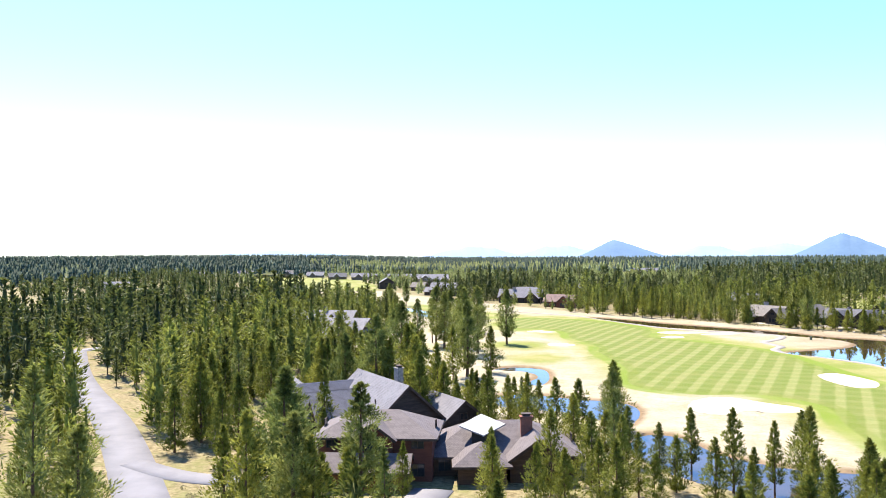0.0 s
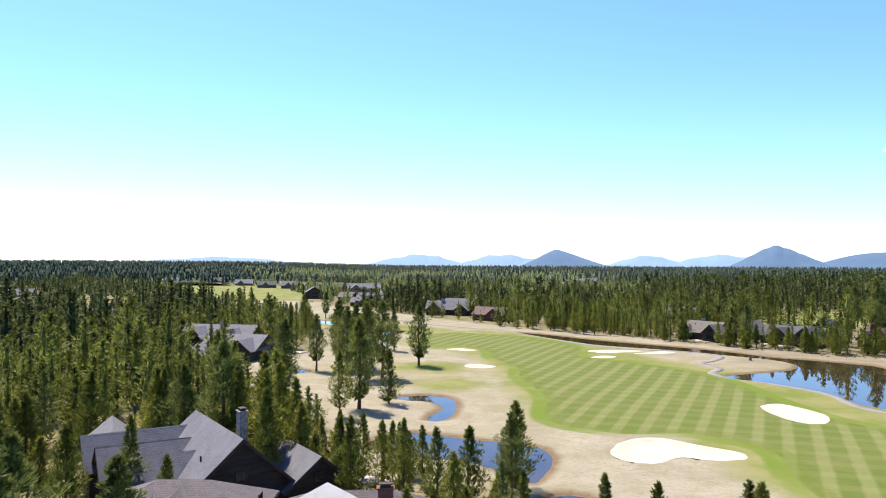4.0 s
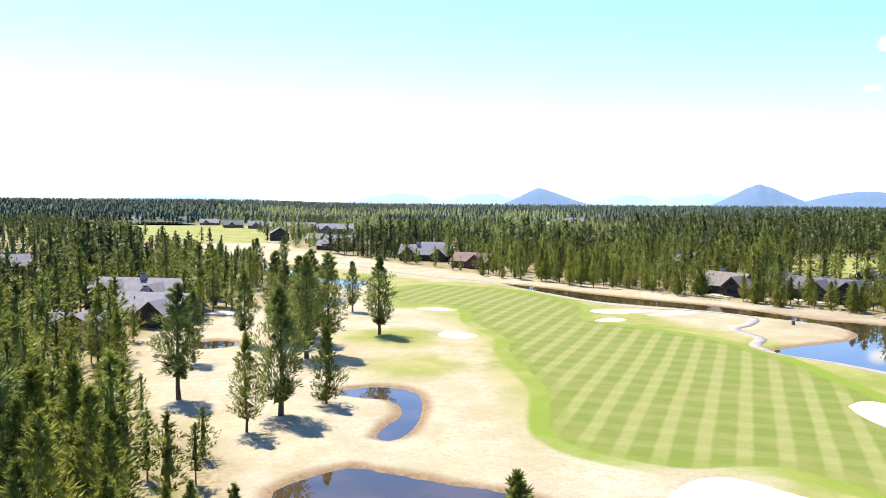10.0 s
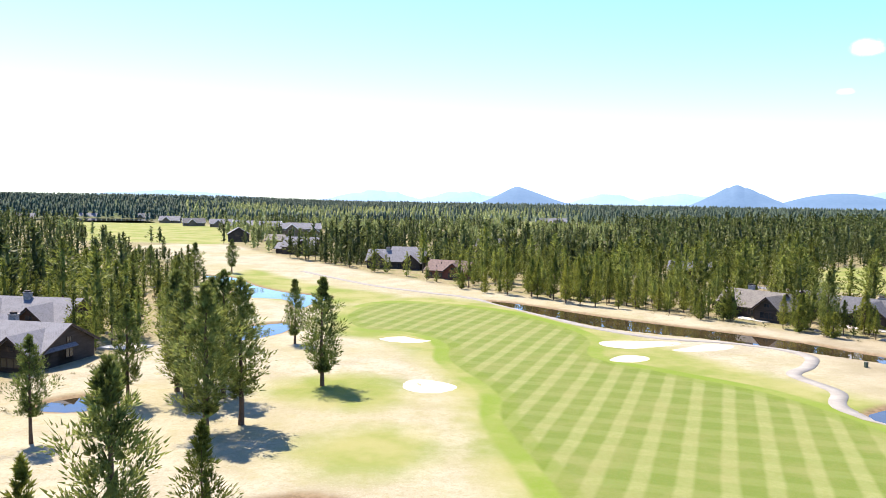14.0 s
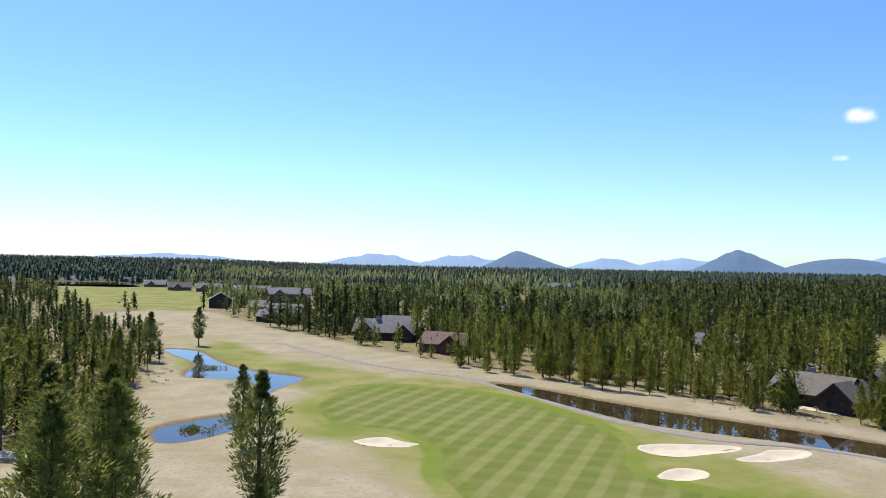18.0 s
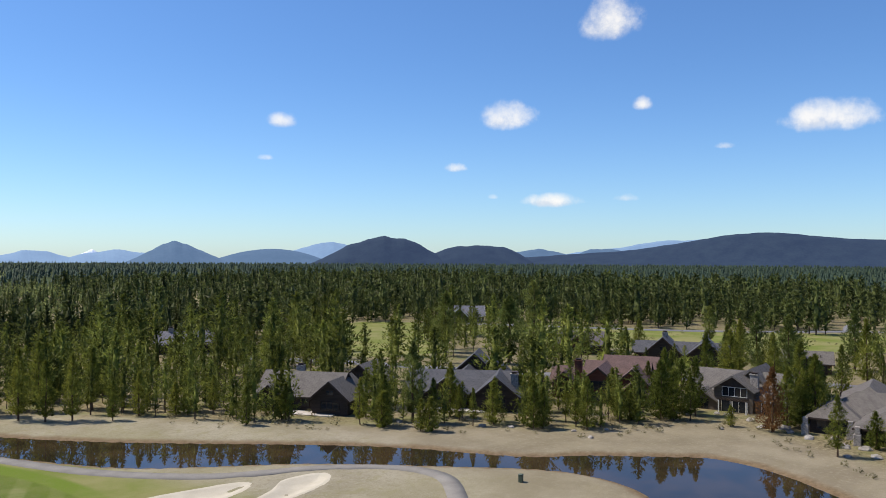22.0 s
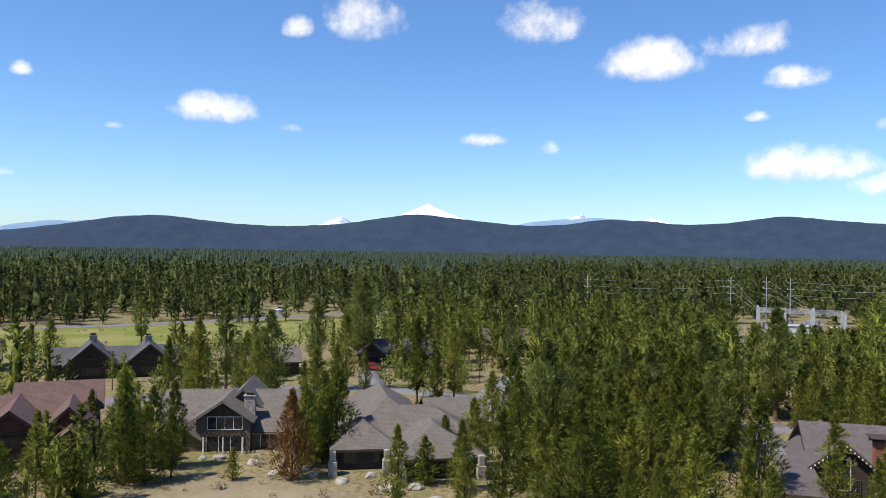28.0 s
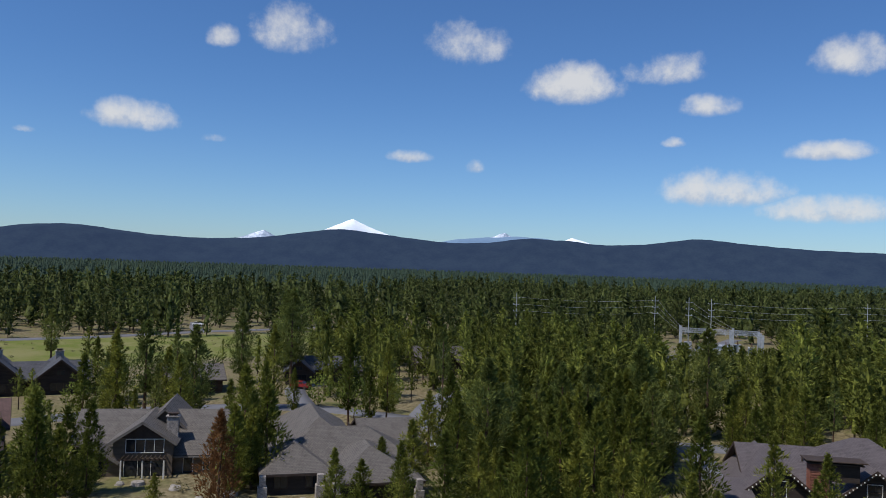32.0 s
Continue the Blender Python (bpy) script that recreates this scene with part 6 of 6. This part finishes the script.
for (hx, hy, ht), spots in (((144, 212.5, -74), ((1.6, -0.6), (8.3, -0.6), (9.6, -4.6), (19.4, -4.6))), ((135, 158, -99), ((1.6, 7.8), (9.2, 7.8)))):
    for px, py in spots:
        pier = part("stone_pier", join(box(-0.55, -0.55, -0.4, 0.55, 0.55, 1.8, 0.06), box(-0.38, -0.38, 1.8, 0.38, 0.38, 3.0, 0.04)), M_STONE, None)
        pier.matrix_basis = pose(hx, hy, 0, 0, 0, ht) @ Matrix.Translation((px, py, 0))
        tagged(pier, "tapered field-stone pier at a house front", "pier", "stone piers of the houses")

# ---- utility box, tee markers, cars ----
M_BOX = material("green_utility_paint", (0.05, 0.07, 0.045), (0.08, 0.10, 0.06), 2.0, 0.6)
cabinet = thing("utility_box", 87.6, 223.3, height_at(87.6, 223.3), 20, "green metal utility box on the course", "utility box")
part("body", box(-0.3, -0.25, -0.1, 0.3, 0.25, 0.95, 0.03), M_BOX, cabinet)
part("lid", box(-0.33, -0.28, 0.95, 0.33, 0.28, 1.03, 0.02), M_BOX, cabinet)


def car(x, y, turn, low, high, label):
    paint = material("car_paint", low, high, 0.5, 0.25)
    ob = thing("car", x, y, height_at(x, y) + 0.14, turn, label, "car", "parked cars")
    bm = bmesh.new()
    side = [(-2.2, 0.35), (-2.25, 0.8), (-2.1, 1.05), (-1.1, 1.12), (-0.45, 1.55), (0.9, 1.6), (1.7, 1.12), (2.2, 1.0), (2.28, 0.4)]
    a, b = [bm.verts.new((px, -0.88, pz)) for px, pz in side], [bm.verts.new((px, 0.88, pz)) for px, pz in side]
    bm.faces.new(a)
    bm.faces.new(b[::-1])
    for i in range(len(side)):
        j = (i + 1) % len(side)
        bm.faces.new((a[j], a[i], b[i], b[j]))
    bmesh.ops.recalc_face_normals(bm, faces=bm.faces)
    bmesh.ops.bevel(bm, geom=bm.edges[:], offset=0.07, segments=2, affect="EDGES")
    part("body", bm, paint, ob)
    part("windscreen", slab([(-1.06, -0.72, 1.14), (-1.06, 0.72, 1.14), (-0.5, 0.66, 1.56), (-0.5, -0.66, 1.56)], -0.02), M_GLASS, ob)
    for s in (-1, 1):
        part("side_window", box(-0.75, s * 0.87, 1.14, 1.2, s * 0.9, 1.48, 0.01), M_GLASS, ob)
        for px in (-1.4, 1.4):
            bm = bmesh.new()
            bmesh.ops.create_cone(bm, cap_ends=True, segments=16, radius1=0.34, radius2=0.34, depth=0.22, matrix=Matrix.Translation((px, s * 0.82, 0.34)) @ Matrix.Rotation(math.pi / 2, 4, "X"))
            part("wheel", bm, M_DARKTRIM, ob)
    return ob


car(171, 190.5, 20, (0.55, 0.57, 0.6), (0.62, 0.64, 0.67), "silver car parked on a driveway")
car(375, 316, 40, (0.68, 0.69, 0.7), (0.75, 0.76, 0.77), "white car parked beyond a meadow")
car(375, 290, 80, (0.68, 0.69, 0.7), (0.75, 0.76, 0.77), "white car parked at the wood's edge")
car(226, 221, 70, (0.2, 0.02, 0.02), (0.26, 0.03, 0.028), "red car parked before a dark house")

# ---- substation and power line ----
M_GREYSTEEL = material("grey_steel", (0.24, 0.26, 0.29), (0.36, 0.38, 0.41), 1.0, 0.5)
M_WIRE = material("power_wire", (0.30, 0.31, 0.33), (0.38, 0.39, 0.41), 1.0, 0.5)
M_BROWN_GLAZE = material("brown_glaze", (0.10, 0.05, 0.035), (0.15, 0.08, 0.055), 2.0, 0.35)
M_HUT = material("pale_painted_steel", (0.38, 0.41, 0.46), (0.50, 0.53, 0.58), 0.8, 0.6)
substation = thing("substation", 334, 90, height_at(334, 90), -18, "grey steel electrical substation behind pines", "substation")


def lattice(x, y, z0, z1, w):
    """An upright of two legs with zigzag braces."""
    bars = [box(x - w, y - w, z0, x - w + 0.16, y + w, z1), box(x + w - 0.16, y - w, z0, x + w, y + w, z1)]
    n = int((z1 - z0) / 1.2)
    return join(*bars, *[box(x - w, y - 0.05, z0 + (i + 0.5) * 1.2 - 0.06, x + w, y + 0.05, z0 + (i + 0.5) * 1.2 + 0.06) for i in range(n)])


for bx in (0, 10, 20):
    for by in (-14, -4, 5, 14):
        part("column", lattice(bx, by, -0.5, 9.6 if bx == 0 and by in (-4, 14) else 7.6, 0.4), M_GREYSTEEL, substation)
    part("gantry_beam", join(box(bx - 0.3, -14.4, 7.2, bx + 0.3, 14.4, 7.32), box(bx - 0.3, -14.4, 7.5, bx + 0.3, 14.4, 7.62)), M_GREYSTEEL, substation)
for i in range(6):
    tx, ty = 3 + (i % 2) * 9, -12 + i * 4.4
    tank = part("transformer", box(tx, ty, -0.4, tx + 3, ty + 2.6, 2.8, 0.1), M_GREYSTEEL, substation)
    for k in range(3):
        bm = bmesh.new()
        bmesh.ops.create_cone(bm, cap_ends=True, segments=8, radius1=0.22, radius2=0.08, depth=1.5, matrix=Matrix.Translation((tx + 0.7 + 0.8 * k, ty + 1.3, 3.5)))
        part("bushing", bm, M_BROWN_GLAZE, tank)
for i in range(8):
    part("bus_bar", box(-1, -12.2 + i * 3.5, 6.6, 21, -12.1 + i * 3.5, 6.75), M_GREYSTEEL, substation)
hut = part("control_hut", box(-3.4, -3.5, -0.4, -0.6, 5.5, 3.2, 0.05), M_HUT, substation, "pale corrugated control hut")
part("door", box(-3.46, 3.2, 0.0, -3.4, 4.2, 2.1), M_GREYSTEEL, hut)
part("hut_roof", slab([(-3.8, -3.9, 3.25), (-3.8, 5.9, 3.25), (-0.2, 5.9, 3.6), (-0.2, -3.9, 3.6)], 0.15), M_GREYSTEEL, hut)
for i in range(16):
    part("fence_post", box(-6.05, -18 + i * 2.4, -0.4, -5.95, -17.9 + i * 2.4, 2.3), M_GREYSTEEL, substation)
for z in (0.6, 1.4, 2.2):
    part("fence_rail", box(-6.02, -18, z, -5.98, 18.1, z + 0.06), M_GREYSTEEL, substation)
POLES = [(330, 164), (341, 112), (338, 100.5), (336, 93), (348, 30), (362, -30), (376, -90)]
for i, (x, y) in enumerate(POLES):
    pole = thing("power_pole", x, y, height_at(x, y), 0, "tall grey power pole with cross arms", "power pole", "poles of the power line")
    bm = bmesh.new()
    bmesh.ops.create_cone(bm, cap_ends=True, segments=8, radius1=0.19, radius2=0.09, depth=20, matrix=Matrix.Translation((0, 0, 9.7)))
    part("mast", bm, M_WIRE, pole)
    for z in (13.2, 15.5, 17.8):
        arm = part("cross_arm", box(-0.08, -1.1, z - 0.08, 0.08, 1.1, z + 0.08), M_GREYSTEEL, pole)
        for side in (-1, 1):
            part("insulator", box(-0.09, side * 1.0 - 0.09, z + 0.08, 0.09, side * 1.0 + 0.09, z + 0.38, 0.03), M_HUT, arm)


def wire(p, q, sag):
    curve = bpy.data.curves.new("wire", "CURVE")
    curve.dimensions, curve.bevel_depth = "3D", 0.035
    sp = curve.splines.new("POLY")
    sp.points.add(8)
    for k in range(9):
        u = k / 8
        sp.points[k].co = (*[a + (b - a) * u for a, b in zip(p[:2], q[:2])], p[2] + (q[2] - p[2]) * u - 4 * sag * u * (1 - u), 1)
    curve.materials.append(M_WIRE)
    return tagged(new("power_wire", curve), "grey overhead power line wire", "wire", "wires of the power line")


for (x0, y0), (x1, y1) in list(zip(POLES, POLES[1:]))[:1] + list(zip(POLES, POLES[1:]))[3:]:
    for z in (13.5, 15.8, 18.1):
        wire((x0, y0 - 1, height_at(x0, y0) + z), (x1, y1 + 1, height_at(x1, y1) + z), 1.0)
gate = substation.matrix_basis
for x0, y0, by in ((341, 112, 14), (338, 100.5, -4)):
    for z in (13.5, 15.8, 18.1):
        end = gate @ Vector((0, by, 9.5 - (18.1 - z) * 0.4))
        wire((x0, y0 - 1, height_at(x0, y0) + z), tuple(end), 0.4)
